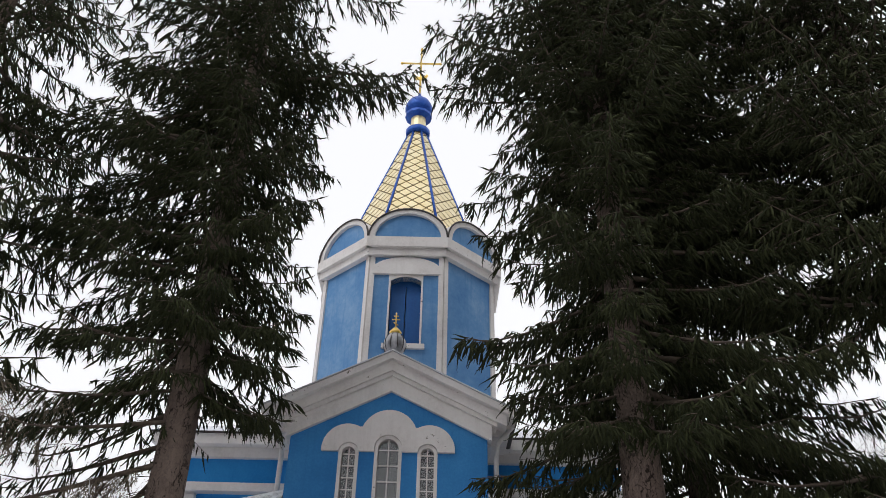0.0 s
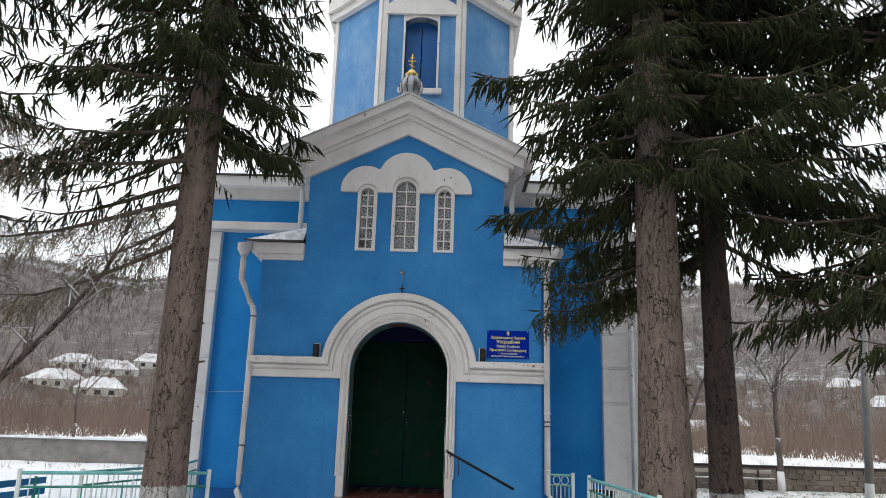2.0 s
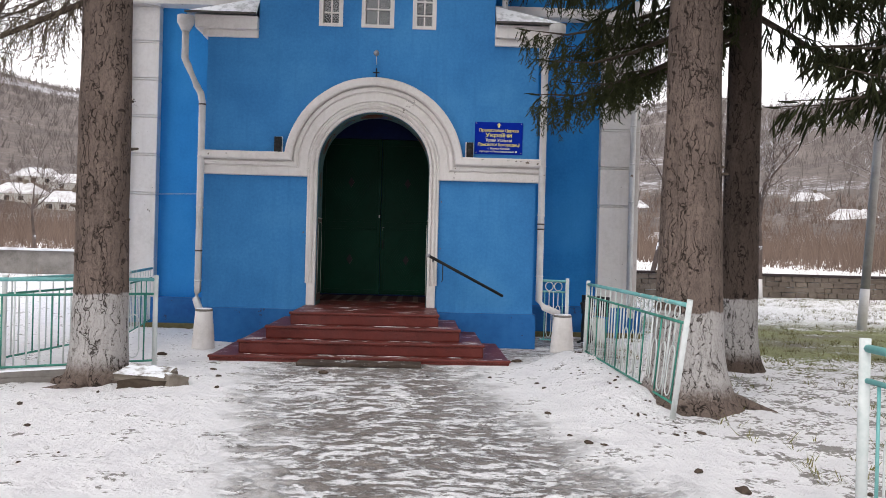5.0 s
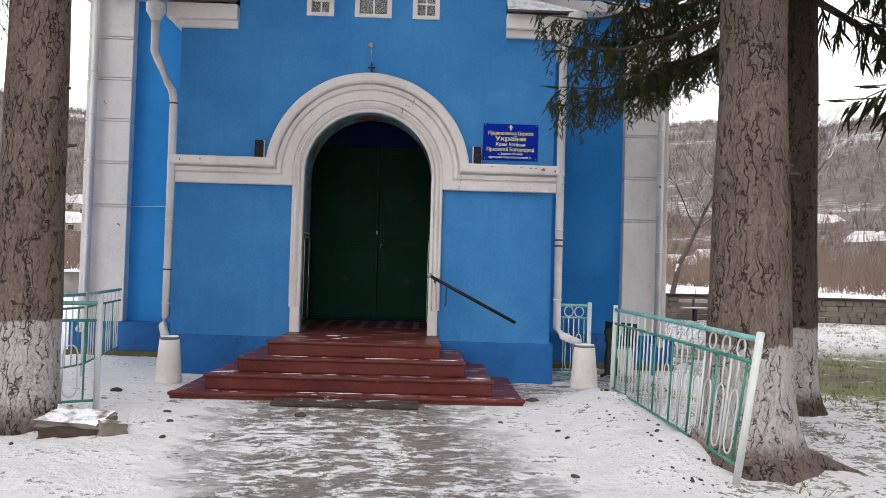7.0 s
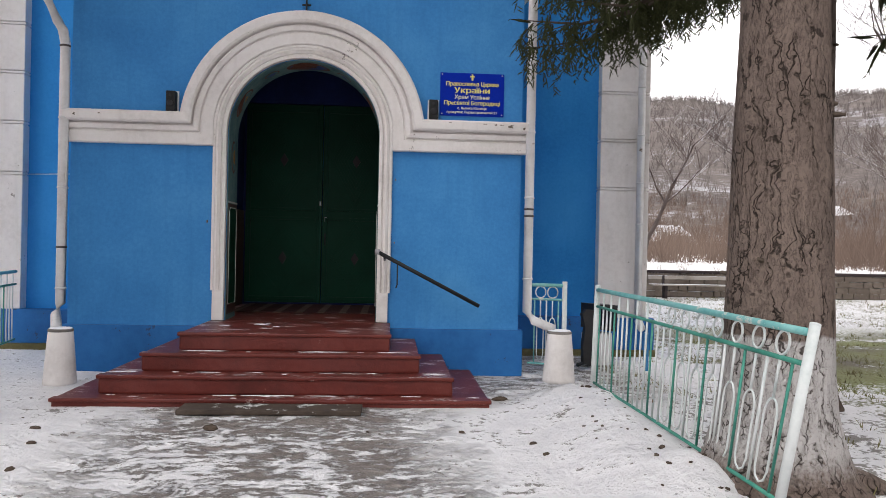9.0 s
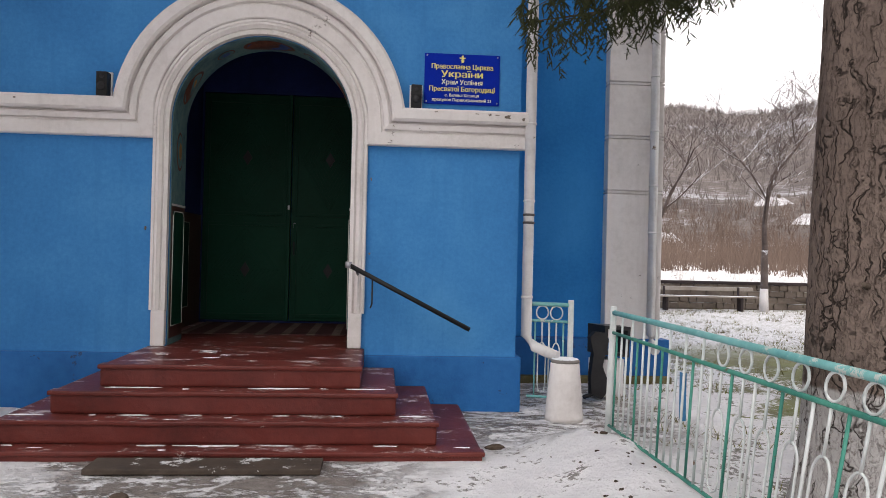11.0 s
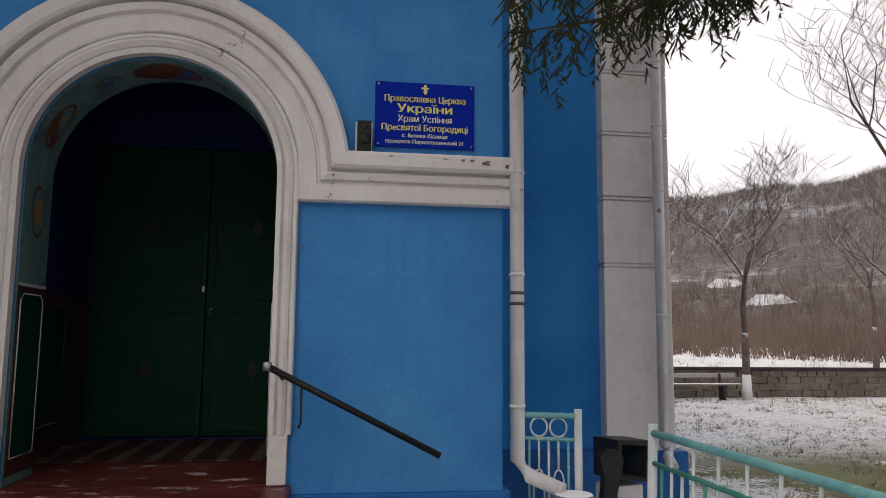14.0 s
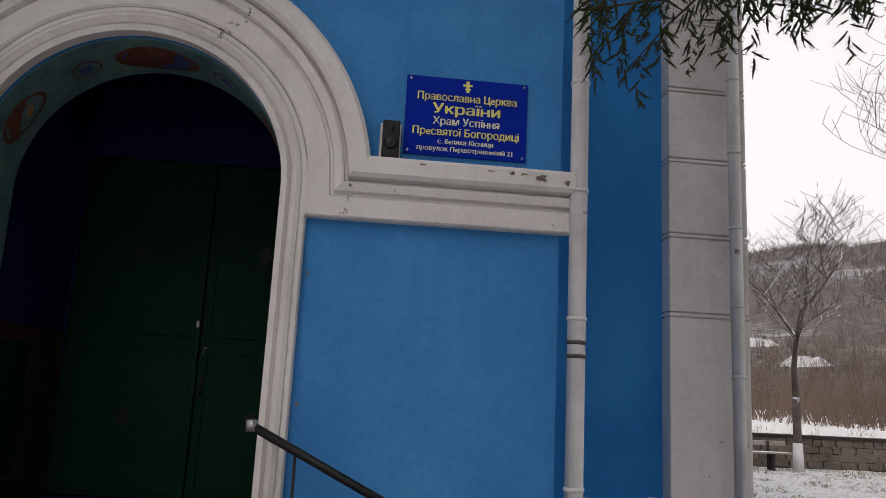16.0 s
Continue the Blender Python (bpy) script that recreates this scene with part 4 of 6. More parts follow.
for k in range(8):
    m = Matrix.Translation((0, TY, 0)) @ Matrix.Rotation(radians(45 * k), 4, "Z") @ Matrix.Translation((0, -APO, 0))
    rect = [(-FACE, 7.0), (FACE, 7.0), (FACE, TOP + 0.1), (-FACE, TOP + 0.1)]
    opening = k % 2 == 0
    light = [(-0.40, 9.88), (0.40, 9.88), (0.40, 11.70)] + arc(0, 11.14, 0.688, 54.5, 125.5, 10)[1:-1] + [(-0.40, 11.70)]
    holes = [light] if opening else []
    wall = church_part("tower_wall", plate(bmesh.new(), rect, holes, 0, 0.4, m), BLUE_TOWER, "weathered pale blue octagonal tower wall")
    for sx in (-1, 1):
        a, b = sorted((sx * FACE, sx * (FACE - 0.13)))
        bm = box(bmesh.new(), a, b, -0.05, 0.0, 7.0, TOP)
        bmesh.ops.transform(bm, matrix=m, verts=bm.verts)
        church_part("corner_strip", bm, WHITE)
    # cornice in two steps, and the lunette
    fo = (APO + 0.16) * math.tan(radians(22.5))
    fo2 = (APO + 0.26) * math.tan(radians(22.5))
    for hw, d, z0, z1 in ((fo, 0.16, TOP, TOP + 0.22), (fo2, 0.26, TOP + 0.22, TOP + 0.52)):
        bm = box(bmesh.new(), -hw, hw, -d, 0.3, z0, z1)
        bmesh.ops.transform(bm, matrix=m, verts=bm.verts)
        church_part("tower_cornice", bm, WHITE)
    zl = TOP + 0.52
    hl = fo2 - 0.02
    lun = [(x, zl + (z - zl) * 0.86) for x, z in arc(0, zl, hl, 0, 180, 24)]
    inner = [(x, zl + 0.02 + (z - zl) * 0.86) for x, z in arc(0, zl, hl - 0.17, 0, 180, 24)]
    church_part("lunette_rim", plate(bmesh.new(), lun, [inner], -0.22, 0.25, m), WHITE)
    church_part("lunette", plate(bmesh.new(), inner, [], -0.12, 0.2, m), BLUE_TOWER)
    edge_pts = [Vector((x, -0.24, z + 0.01)) for x, z in lun]
    church_part("lunette_edge", tube(bmesh.new(), [m @ p for p in edge_pts], 0.025, 6), DARK_EDGE)
    if opening:
        church_part("tower_shutter", plate(bmesh.new(), light, [[(-0.012, 9.92), (0.012, 9.92), (0.012, 11.66), (-0.012, 11.66)]], 0.24, 0.28, m), SHUTTER, "closed dark blue shutter")
        surround = plate(bmesh.new(), [(-0.45, 9.87), (0.45, 9.87), (0.45, 11.875), (-0.45, 11.875)], [light], -0.03, 0.235, m)
        church_part("tower_window_surround", surround, WHITE)
        bm = box(bmesh.new(), -0.54, 0.54, -0.1, 0.0, 9.74, 9.87, 0.012)
        bmesh.ops.transform(bm, matrix=m, verts=bm.verts)
        church_part("tower_sill", bm, WHITE)
        hood = [(-0.90, 11.88)] + [(x, 12.0 + (z - 12.0) * 0.44) for x, z in arc(0, 12.0, 0.90, 178, 2, 20)] + [(0.90, 11.88)]
        church_part("tower_hood", plate(bmesh.new(), hood, [], -0.09, 0.0, m), WHITE)

# spire: eight gilded faces with blue ribs
Z0, Z1, RB, RT = 12.98, 18.8, 2.32, 0.30
def ring_pt(k, z, lift=0.0):
    f = (z - Z0) / (Z1 - Z0)
    r = RB + (RT - RB) * f + lift
    a = radians(22.5 + 45 * k - 90)
    return Vector((r * math.cos(a), TY + r * math.sin(a), z))


spire = church_part("spire", lathe(bmesh.new(), [(RB, Z0), (RT, Z1)], 8, (0, TY, 0), False, radians(22.5)), GOLD_UNDER, "octagonal spire of gilded diamond tiles with blue ribs")
for k in range(8):
    church_part("spire_rib", tube(bmesh.new(), [ring_pt(k, Z0), ring_pt(k, Z1)], 0.04, 6), COBALT, parent=spire)
hip = bmesh.new()
lathe(hip, [(2.74, 12.9), (2.70, 12.95), (1.6, 13.6)], 8, (0, TY, 0), False, radians(22.5))
church_part("spire_skirt", hip, TIN)

# necking, drum and cross
neck = church_part("spire_neck", lathe(bmesh.new(), [(0.40, 18.72), (0.42, 18.95), (0.30, 19.05), (0.27, 19.1)], 16, (0, TY, 0)), COBALT, "cobalt blue ringed neck")
church_part("neck_drum", lathe(bmesh.new(), [(0.26, 19.1), (0.26, 19.55)], 12, (0, TY, 0), False), GOLD, parent=neck)
church_part("neck_collar", lathe(bmesh.new(), [(0.28, 19.5), (0.46, 19.58), (0.46, 19.68), (0.3, 19.74)], 12, (0, TY, 0), False), COBALT, parent=neck)
church_part("neck_cupola", lathe(bmesh.new(), [(0.30, 19.7), (0.47, 19.85), (0.48, 20.05), (0.38, 20.28), (0.2, 20.42), (0.08, 20.58), (0.05, 20.72)], 20, (0, TY, 0)), COBALT, parent=neck)
cross = church_part("spire_cross", tube(bmesh.new(), [(0, TY, 20.6), (0, TY, 22.93)], 0.035, 8), GILT, "gilded cross with crescent")
church_part("cross_arm", tube(bmesh.new(), [(-0.66, TY, 22.25), (0.66, TY, 22.25)], 0.035, 8), GILT, parent=cross)
church_part("cross_disc", lathe(bmesh.new(), [(0.02, -0.03), (0.19, -0.02), (0.19, 0.02), (0.02, 0.03)], 20), GILT, parent=cross).matrix_basis = pose(0, TY - FRONT - 0.04, 22.25, 90)
for x, z in ((-0.7, 22.25), (0.7, 22.25), (0, 22.98)):
    bm = bmesh.new()
    bmesh.ops.create_icosphere(bm, subdivisions=1, radius=0.06)
    bmesh.ops.translate(bm, verts=bm.verts, vec=(x, TY, z))
    church_part("cross_tip", bm, GILT, parent=cross)
moon = arc(0, 21.68, 0.27, 190, 350, 18) + arc(0, 21.78, 0.24, 340, 200, 18)
church_part("cross_crescent", plate(bmesh.new(), moon, [], TY - 0.04, TY + 0.02), GILT, parent=cross)

# small cupola on the gable
gx0 = FRONT + 0.05
cup = church_part("gable_cupola", lathe(bmesh.new(), [(0.13, 8.1), (0.13, 8.26), (0.19, 8.30), (0.235, 8.42), (0.22, 8.55), (0.13, 8.68), (0.09, 8.72)], 20, (0, gx0, 0)), SILVER, "small silver onion cupola with gilt cross")
church_part("cupola_cap", lathe(bmesh.new(), [(0.12, 8.68), (0.13, 8.74), (0.08, 8.80), (0.03, 8.86)], 16, (0, gx0, 0)), GILT, parent=cup)
for k in range(10):
    a = 2 * math.pi * k / 10
    pr = [(0.19, 8.30), (0.237, 8.42), (0.222, 8.55), (0.132, 8.68)]
    church_part("cupola_seam", tube(bmesh.new(), [(r * math.cos(a), gx0 + r * math.sin(a), z) for r, z in pr], 0.008, 4), DARK_EDGE, parent=cup)
church_part("cupola_cross", tube(bmesh.new(), [(0, gx0, 8.84), (0, gx0, 9.2)], 0.014, 6), GILT, parent=cup)
for z, w, dz in ((9.12, 0.05, 0), (9.04, 0.085, 0), (8.94, 0.05, 0.03)):
    church_part("cupola_cross_arm", tube(bmesh.new(), [(-w, gx0, z + dz), (w, gx0, z - dz)], 0.012, 6), GILT, parent=cup)

# ---- steps ----
steps = thing("entrance_steps", (0, FRONT, 0), "oxide red painted concrete entrance steps, worn and icy", "steps")


def uneven(bm, w):
    """Cuts a long step across its length and lets its hand-made edges waver."""
    for k in range(1, 24):
        x = -w + 2 * w * k / 24
        bmesh.ops.bisect_plane(bm, geom=bm.verts[:] + bm.edges[:] + bm.faces[:], plane_co=(x, 0, 0), plane_no=(1, 0, 0))
    for v in bm.verts:
        if v.co.y < -0.2:
            v.co.y += 0.014 * noise.noise(Vector((v.co.x * 2.3, v.co.z * 3.0, 1.0))) + 0.006 * noise.noise(Vector((v.co.x * 9.0, 0, v.co.z * 8.0)))
            v.co.z += 0.007 * noise.noise(Vector((v.co.x * 2.6, 4.0, round(v.co.z * 5))))
    return bm


for w, y0, z0, z1 in ((2.02, 12.10, -0.05, 0.055), (1.68, 12.30, 0.055, 0.235), (1.36, 12.53, 0.235, 0.415), (1.06, 12.74, 0.415, 0.596)):
    bm = bmesh.new()
    box(bm, -w, w, y0 - FRONT, -0.062 if z1 < 0.55 else -0.002, z0, z1, 0.022)
    part("step", uneven(bm, w), RED, steps)
    bm = boxed(-w - 0.015, w + 0.015, y0 - 0.02 - FRONT, y0 + 0.1 - FRONT, z1 - 0.035, z1 + 0.003, 0.012)
    part("nosing", uneven(bm, w), RED, steps)
rs_i = random.Random(12)
for w, y0, y1, z in ((2.0, 12.10, 12.28, 0.055), (1.64, 12.30, 12.51, 0.235), (1.32, 12.53, 12.72, 0.415), (1.0, 12.74, 13.9, 0.596)):
    for k in range(12 if z < 0.5 else 5):
        x = rs_i.uniform(-w, w)
        edge = rs_i.random() < 0.6
        y = (y1 - 0.015 if z < 0.5 else y0 + rs_i.uniform(0.02, 0.9)) if edge else rs_i.uniform(y0 + 0.03, y1)
        lx, ly = rs_i.uniform(0.03, 0.13), rs_i.uniform(0.008, 0.022)
        bm = bmesh.new()
        bmesh.ops.create_icosphere(bm, subdivisions=2, radius=1.0)
        for v in bm.verts:
            v.co *= 1 + 0.45 * noise.noise(v.co * 1.9 + Vector((k, z * 9, 0)))
            v.co = Vector((x + v.co.x * lx, y - FRONT + v.co.y * ly, z + 0.002 + v.co.z * 0.004))
        part("ice_patch", bm, SNOW_CRUST, steps)
board = solid("boot_board", boxed(-0.8, 0.82, 11.72, 12.02, -0.01, 0.035, 0.01), MATBOARD, "muddy wet board lying before the steps", "mat")
runner = thing("striped_runner", (0, 15.6, SILL), "striped woven runner on the threshold floor", "carpet")
for k in range(22):
    x = -1.05 + k * 0.095
    part("stripe", boxed(x, x + 0.094, -0.55, 0.8, 0.0, 0.012), CARPET_PALE if k % 3 == 0 else CARPET, runner)

# ---- sign, speakers, rail, lamp hook ----
sign = thing("name_board", (1.985, FRONT, 3.345), "blue name board with yellow and white lettering above the band", "sign")
part("board", boxed(-0.385, 0.385, -0.022, -0.004, -0.257, 0.257, 0.004), SIGN_BLUE, sign)


def lettering(text, size, z, mat_, parent, width=None):
    cu = bpy.data.curves.new("line", "FONT")
    cu.body, cu.size, cu.align_x, cu.align_y, cu.extrude = text.replace("\u0435", "e").replace("\u0412", "B").replace("\u043d", "h"), size, "CENTER", "CENTER", 0.0
    cu.small_caps_scale = 0.75
    for i, ch in enumerate(text):
        cu.body_format[i].use_small_caps = ch == "\u043d"
    tmp = bpy.data.objects.new("line", cu)
    scene.collection.objects.link(tmp)
    bpy.context.view_layer.update()
    me = bpy.data.meshes.new_from_object(tmp.evaluated_get(bpy.context.evaluated_depsgraph_get()))
    bpy.data.objects.remove(tmp)
    me.materials.clear()
    me.materials.append(mat_)
    # crossing strokes of one letter lie a hair apart
    fill = bmesh.new()
    fill.from_mesh(me)
    plain = fill.verts[:] + fill.edges[:] + fill.faces[:]
    for k, dx in enumerate((-0.03, 0.03)):
        copy_ = bmesh.ops.duplicate(fill, geom=plain)["geom"]
        bmesh.ops.translate(fill, verts=[v for v in copy_ if isinstance(v, bmesh.types.BMVert)], vec=(dx * size, 0, 0.0016 * (k + 1)))
    bmesh.ops.split_edges(fill, edges=fill.edges[:])
    for i, f in enumerate(fill.faces):
        for v in f.verts:
            v.co.z += 0.0002 * (i % 7)
    fill.to_mesh(me)
    fill.free()
    ob = new("lettering", me)
    ob.parent = parent
    xs = [v.co.x for v in me.vertices] or [0, 1]
    s = width / (max(xs) - min(xs)) if width else 1.0
    ob.matrix_basis = pose(0, -0.027, z, 90) @ Matrix.Diagonal((s, 1.0, 1, 1))
    return ob


lettering("Православна Церква", 0.070, 0.122, SIGN_YELLOW, sign, 0.63)
lettering("України", 0.092, 0.045, SIGN_YELLOW, sign, 0.43)
lettering("Храм Успіння", 0.070, -0.036, SIGN_WHITE, sign, 0.42)
lettering("Пресвятої Богородиці", 0.070, -0.106, SIGN_YELLOW, sign, 0.67)
lettering("с. Велика Кісниця", 0.044, -0.167, SIGN_WHITE, sign, 0.35)
lettering("провулок Першотравневий 21", 0.042, -0.215, SIGN_WHITE, sign, 0.60)
bm = boxed(-0.010, 0.010, -0.027, -0.023, 0.168, 0.242)
box(bm, -0.03, 0.03, -0.0275, -0.0245, 0.208, 0.221)
box(bm, -0.018, 0.018, -0.0275, -0.0245, 0.184, 0.193)
part("cross_mark", bm, SIGN_YELLOW, sign)
for sx in (-1, 1):
    for sz in (-1, 1):
        part("screw", lathe(bmesh.new(), [(0.008, -0.03), (0.008, -0.02)], 8), SILVER, sign).matrix_basis = pose(sx * 0.36, 0.0, sz * 0.235, 90) @ Matrix.Translation((0, 0, 0.05))

for sx in (-1, 1):
    sp = thing("loudspeaker", (sx * 1.52, FRONT - 0.09, 3.01), "small black loudspeaker standing on the white band", "loudspeaker", "portal loudspeakers")
    part("cabinet", boxed(-0.052, 0.052, -0.05, 0.06, 0.0, 0.24, 0.008), JET, sp)
    part("paint_margin", boxed(-0.066, 0.064, 0.062, 0.088, -0.005, 0.256, 0.004), WHITE, sp, "unpainted white margin on the wall behind")
    for z, k in ((0.10, 1.1), (0.19, 0.5)):
        part("driver", lathe(bmesh.new(), [(0.034 * k, 0.0), (0.038 * k, 0.008), (0.02 * k, 0.004), (0.008 * k, 0.01)], 14), BLACK, sp, "dark grey speaker cone").matrix_basis = pose(0, -0.05, z, 90)

rail = thing("handrail", (1.0, FRONT, SILL), "black steel handrail fixed to the portal jamb", "handrail")
part("rail", tube(bmesh.new(), [(-0.10, -0.42, 0.84), (1.08, -0.35, 0.235)], 0.024, 10), JET, rail)
part("bracket", tube(bmesh.new(), [(-0.02, -0.075, 0.74), (-0.02, -0.42, 0.79)], 0.014, 8), BLACK, rail)
part("hook", tube(bmesh.new(), [(0.13, -0.40, 0.71), (0.13, -0.39, 0.47), (0.115, -0.39, 0.43)], 0.008, 6), BLACK, rail)
part("rail_bolt", lathe(bmesh.new(), [(0.03, -0.03), (0.03, 0.03)], 8, (-0.10, -0.42, 0.84)), SILVER, rail)
part("wall_bracket", tube(bmesh.new(), [(0.98, -0.065, 0.27), (0.98, -0.36, 0.29)], 0.012, 8), BLACK, rail)

lamp = thing("crown_cross", (0, FRONT - 0.02, 4.24), "little iron cross and hook above the arch", "cross")
part("stem", tube(bmesh.new(), [(0, -0.02, -0.02), (0, -0.02, 0.16)], 0.011, 6), BLACK, lamp)
part("arm", tube(bmesh.new(), [(-0.05, -0.02, 0.09), (0.05, -0.02, 0.09)], 0.011, 6), BLACK, lamp)
part("hook", tube(bmesh.new(), [(0.0, 0.02, 0.22), (0.0, -0.12, 0.3), (0.0, -0.15, 0.36)], 0.006, 6), PIPE, lamp, "thin pale wire")
part("bulb_holder", lathe(bmesh.new(), [(0.01, 0.32), (0.04, 0.34), (0.045, 0.38), (0.02, 0.41)], 12, (0, -0.15, 0)), SILVER, lamp)

# ---- downpipes and their whitewashed feet ----
def collar_bm(x, y, z, r):
    return lathe(bmesh.new(), [(r - 0.004, -0.012), (r + 0.001, -0.006), (r + 0.001, 0.006), (r - 0.004, 0.012)], 12, (x, y, z))


def downpipe(pts, joints, ties, label, funnel=None):
    x, y, _ = pts[-1]
    dp = thing("downpipe", (x, y, 0), label, "downpipe", "church downpipes")
    rel = [(a - x, b - y, c) for a, b, c in pts]
    part("pipe", tube(bmesh.new(), rel, 0.055, 12), PIPE, dp)
    top, low = max(zip(rel, rel[1:]), key=lambda run: run[0][2] - run[1][2])
    for z in joints:
        f = (top[2] - z) / (top[2] - low[2])
        part("joint", collar_bm(top[0] + (low[0] - top[0]) * f, top[1] + (low[1] - top[1]) * f, z, 0.061), PIPE, dp)
    for z in ties:
        ring = collar_bm(low[0], low[1], z, 0.06)
        tube(ring, [(low[0], low[1] - 0.05, z), (low[0], low[1] + 0.13, z + 0.015)], 0.008, 5)
        part("wire_tie", ring, DARK_EDGE, dp, "dark twisted wire tie")
    if funnel:
        fx, fy, fz = funnel[0] - x, funnel[1] - y, funnel[2]
        part("funnel", lathe(bmesh.new(), [(0.06, 0), (0.11, 0.1), (0.13, 0.13), (0.13, 0.24), (0.12, 0.24)], 14, (fx, fy, fz)), PIPE, dp)
    return dp


downpipe([(-2.98, 13.82, 4.86), (-2.98, 13.82, 4.42), (-2.93, 13.84, 4.3), (-2.80, 13.88, 4.0), (-2.74, 13.88, 3.9), (-2.71, 13.88, 3.75), (-2.71, 13.88, 0.78), (-2.68, 13.7, 0.66), (-2.50, 13.3, 0.53)], (0.95, 2.1, 2.9), (1.42, 3.72), "white downpipe with a kinked neck", (-2.98, 13.82, 4.84))
downpipe([(2.86, 13.84, 4.95), (2.76, 13.87, 4.8), (2.685, 13.88, 4.65), (2.685, 13.88, 0.76), (2.76, 13.82, 0.66), (2.96, 13.66, 0.58)], (1.15, 2.12, 2.9, 3.6), (1.98, 1.9), "white painted downpipe with wire ties", (2.86, 13.82, 4.9))
for sx in (1, -1):
    downpipe([(sx * 4.66, 15.74, 6.2), (sx * 4.66, 15.74, 0.6), (sx * 4.66, 15.7, 0.5), (sx * 4.66, 15.55, 0.4)], (1.9, 2.5, 3.2, 3.9, 4.6), (), "white downpipe along the corner pilaster")
cable = solid("wire", tube(bmesh.new(), [(-4.1, REAR - 0.01, 2.42), (-3.4, REAR - 0.02, 2.44), (-2.75, 15.0, 2.43)], 0.006, 5), PIPE, "thin white wire along the blue wall", "cable")

for x, y, s in ((3.02, 13.6, 0.95), (-2.41, 13.2, 0.84)):
    foot = thing("pipe_foot", (x, y, 0), "whitewashed concrete cone under a downpipe", "concrete block", "pipe feet")
    part("cone", lathe(bmesh.new(), [(r * s, z) for r, z in ((0.20, -0.03), (0.195, 0.02), (0.17, 0.3), (0.145, 0.55), (0.13, 0.565))], 20), WHITE, foot)
    part("rim", lathe(bmesh.new(), [(r * s, z) for r, z in ((0.146, 0.535), (0.151, 0.555), (0.13, 0.575), (0.09, 0.57))], 20), CONCRETE, foot)

# ---- fences ----
def bar(p0, p1, r, n=6):
    return tube(bmesh.new(), [p0, p1], r, n)


def fence(name, p0, p1, label, rings=True, lean=0.0, first=True, last=True, height=1.1, sag=0.0, paint=None, looped=1.0, rake=(0.0, 0.0)):
    """A welded fence panel: two rails above with rings between, straight bars and looped bars below."""
    paint = paint or GREEN_PIPE
    d = Vector((p1[0] - p0[0], p1[1] - p0[1], 0))
    length = d.length
    fe = thing(name, (p0[0], p0[1], 0), label, "fence", "churchyard fences", turn=math.degrees(math.atan2(d.y, d.x)))
    h, h2, hb = height, height - 0.17, 0.14

    def at(x, z):
        return (x - (rake[0] + (rake[1] - rake[0]) * x / length) * z, -lean * z - sag * 0.10 * math.sin(math.pi * x / length) * z, z - sag * 0.03 * math.sin(math.pi * x / length))
    for x, yes in ((0, first), (length, last)):
        if yes:
            part("post", tube(bmesh.new(), [at(x, -0.1), at(x, h + 0.05)], 0.029, 8), FENCE_WHITE, fe, "pale painted steel post")
    n = max(6, int(length / 0.12))
    for z, r, mat_ in ((h, 0.022, TEAL), (h2, 0.015, paint), (hb, 0.013, paint)):
        part("rail", tube(bmesh.new(), [at(length * k / 8, z) for k in range(9)], r, 8), mat_, fe)
    for k in range(1, n):
        x = length * k / n
        if k % 2 or k > looped * n:
            part("bar", bar(at(x, hb), at(x, h2 if k % 2 else h), 0.009), paint if k % 4 == 1 else FENCE_WHITE, fe)
        else:
            loop = []
            w = length / n * 0.55
            for i in range(13):
                a = math.pi * i / 12
                loop.append(at(x + w * math.cos(a) * (1.0 if i in (0, 12) else 1.0), 0.58 + 0.0 + 0.11 * math.sin(a) + 0.0))
            loop = [at(x + w, 0.26)] + loop + [at(x - w, 0.26)] + [at(x + w * math.cos(a), 0.26 - 0.08 * math.sin(a)) for a in (math.pi * 0.75, math.pi * 0.5, math.pi * 0.25)] + [at(x + w, 0.26)]
            part("loop_bar", tube(bmesh.new(), loop, 0.007, 5, False), FENCE_WHITE, fe, "white bent loop bar")
            part("bar", bar(at(x, 0.69), at(x, h2), 0.008), FENCE_WHITE, fe)
            if rings:
                rr = 0.062
                pts = [at(x + rr * math.cos(2 * math.pi * i / 16), (h + h2) / 2 + rr * 1.1 * math.sin(2 * math.pi * i / 16)) for i in range(17)]
                part("ring", tube(bmesh.new(), pts, 0.008, 5, False), FENCE_WHITE, fe, "white ring")
    return fe


fence("yard_fence", (3.215, 9.06), (3.17, 12.68), "pale teal welded yard fence, leaning towards the walk", lean=0.02, sag=-0.25, looped=0.5, rake=(0.27, 0.03))
fence("yard_fence", (3.14, 5.9), (3.28, 2.1), "teal and green welded yard fence with white rings", lean=0.0, last=False, height=1.1, paint=TEAL)
fence("yard_fence", (-2.36, 11.0), (-4.4, 9.93), "pale green welded yard fence with vertical bars behind the spruce", rings=False, looped=0.12, paint=GREEN_PIPE)
fence("yard_fence", (-3.66, 13.54), (-4.04, 15.6), "dark green welded fence running to the church wall", rings=False, looped=0.0, last=False, height=1.06, paint=GREEN_PIPE)
fence("yard_fence", (-3.66, 13.54), (-4.1, 10.95), "dark green welded side fence across the yard", rings=False, looped=0.0, first=False, height=1.06, paint=GREEN_PIPE)
fence("side_gate", (2.72, 13.96), (3.12, 13.8), "narrow teal gate panel beside the downpipe", first=False, height=1.08, paint=TEAL)
ribbon = solid("blue_ribbon", boxed(3.205, 3.235, 11.2, 11.25, 0.5, 0.82, 0.005), BENCH_BLUE, "faded blue rag tied on the fence", "ribbon")

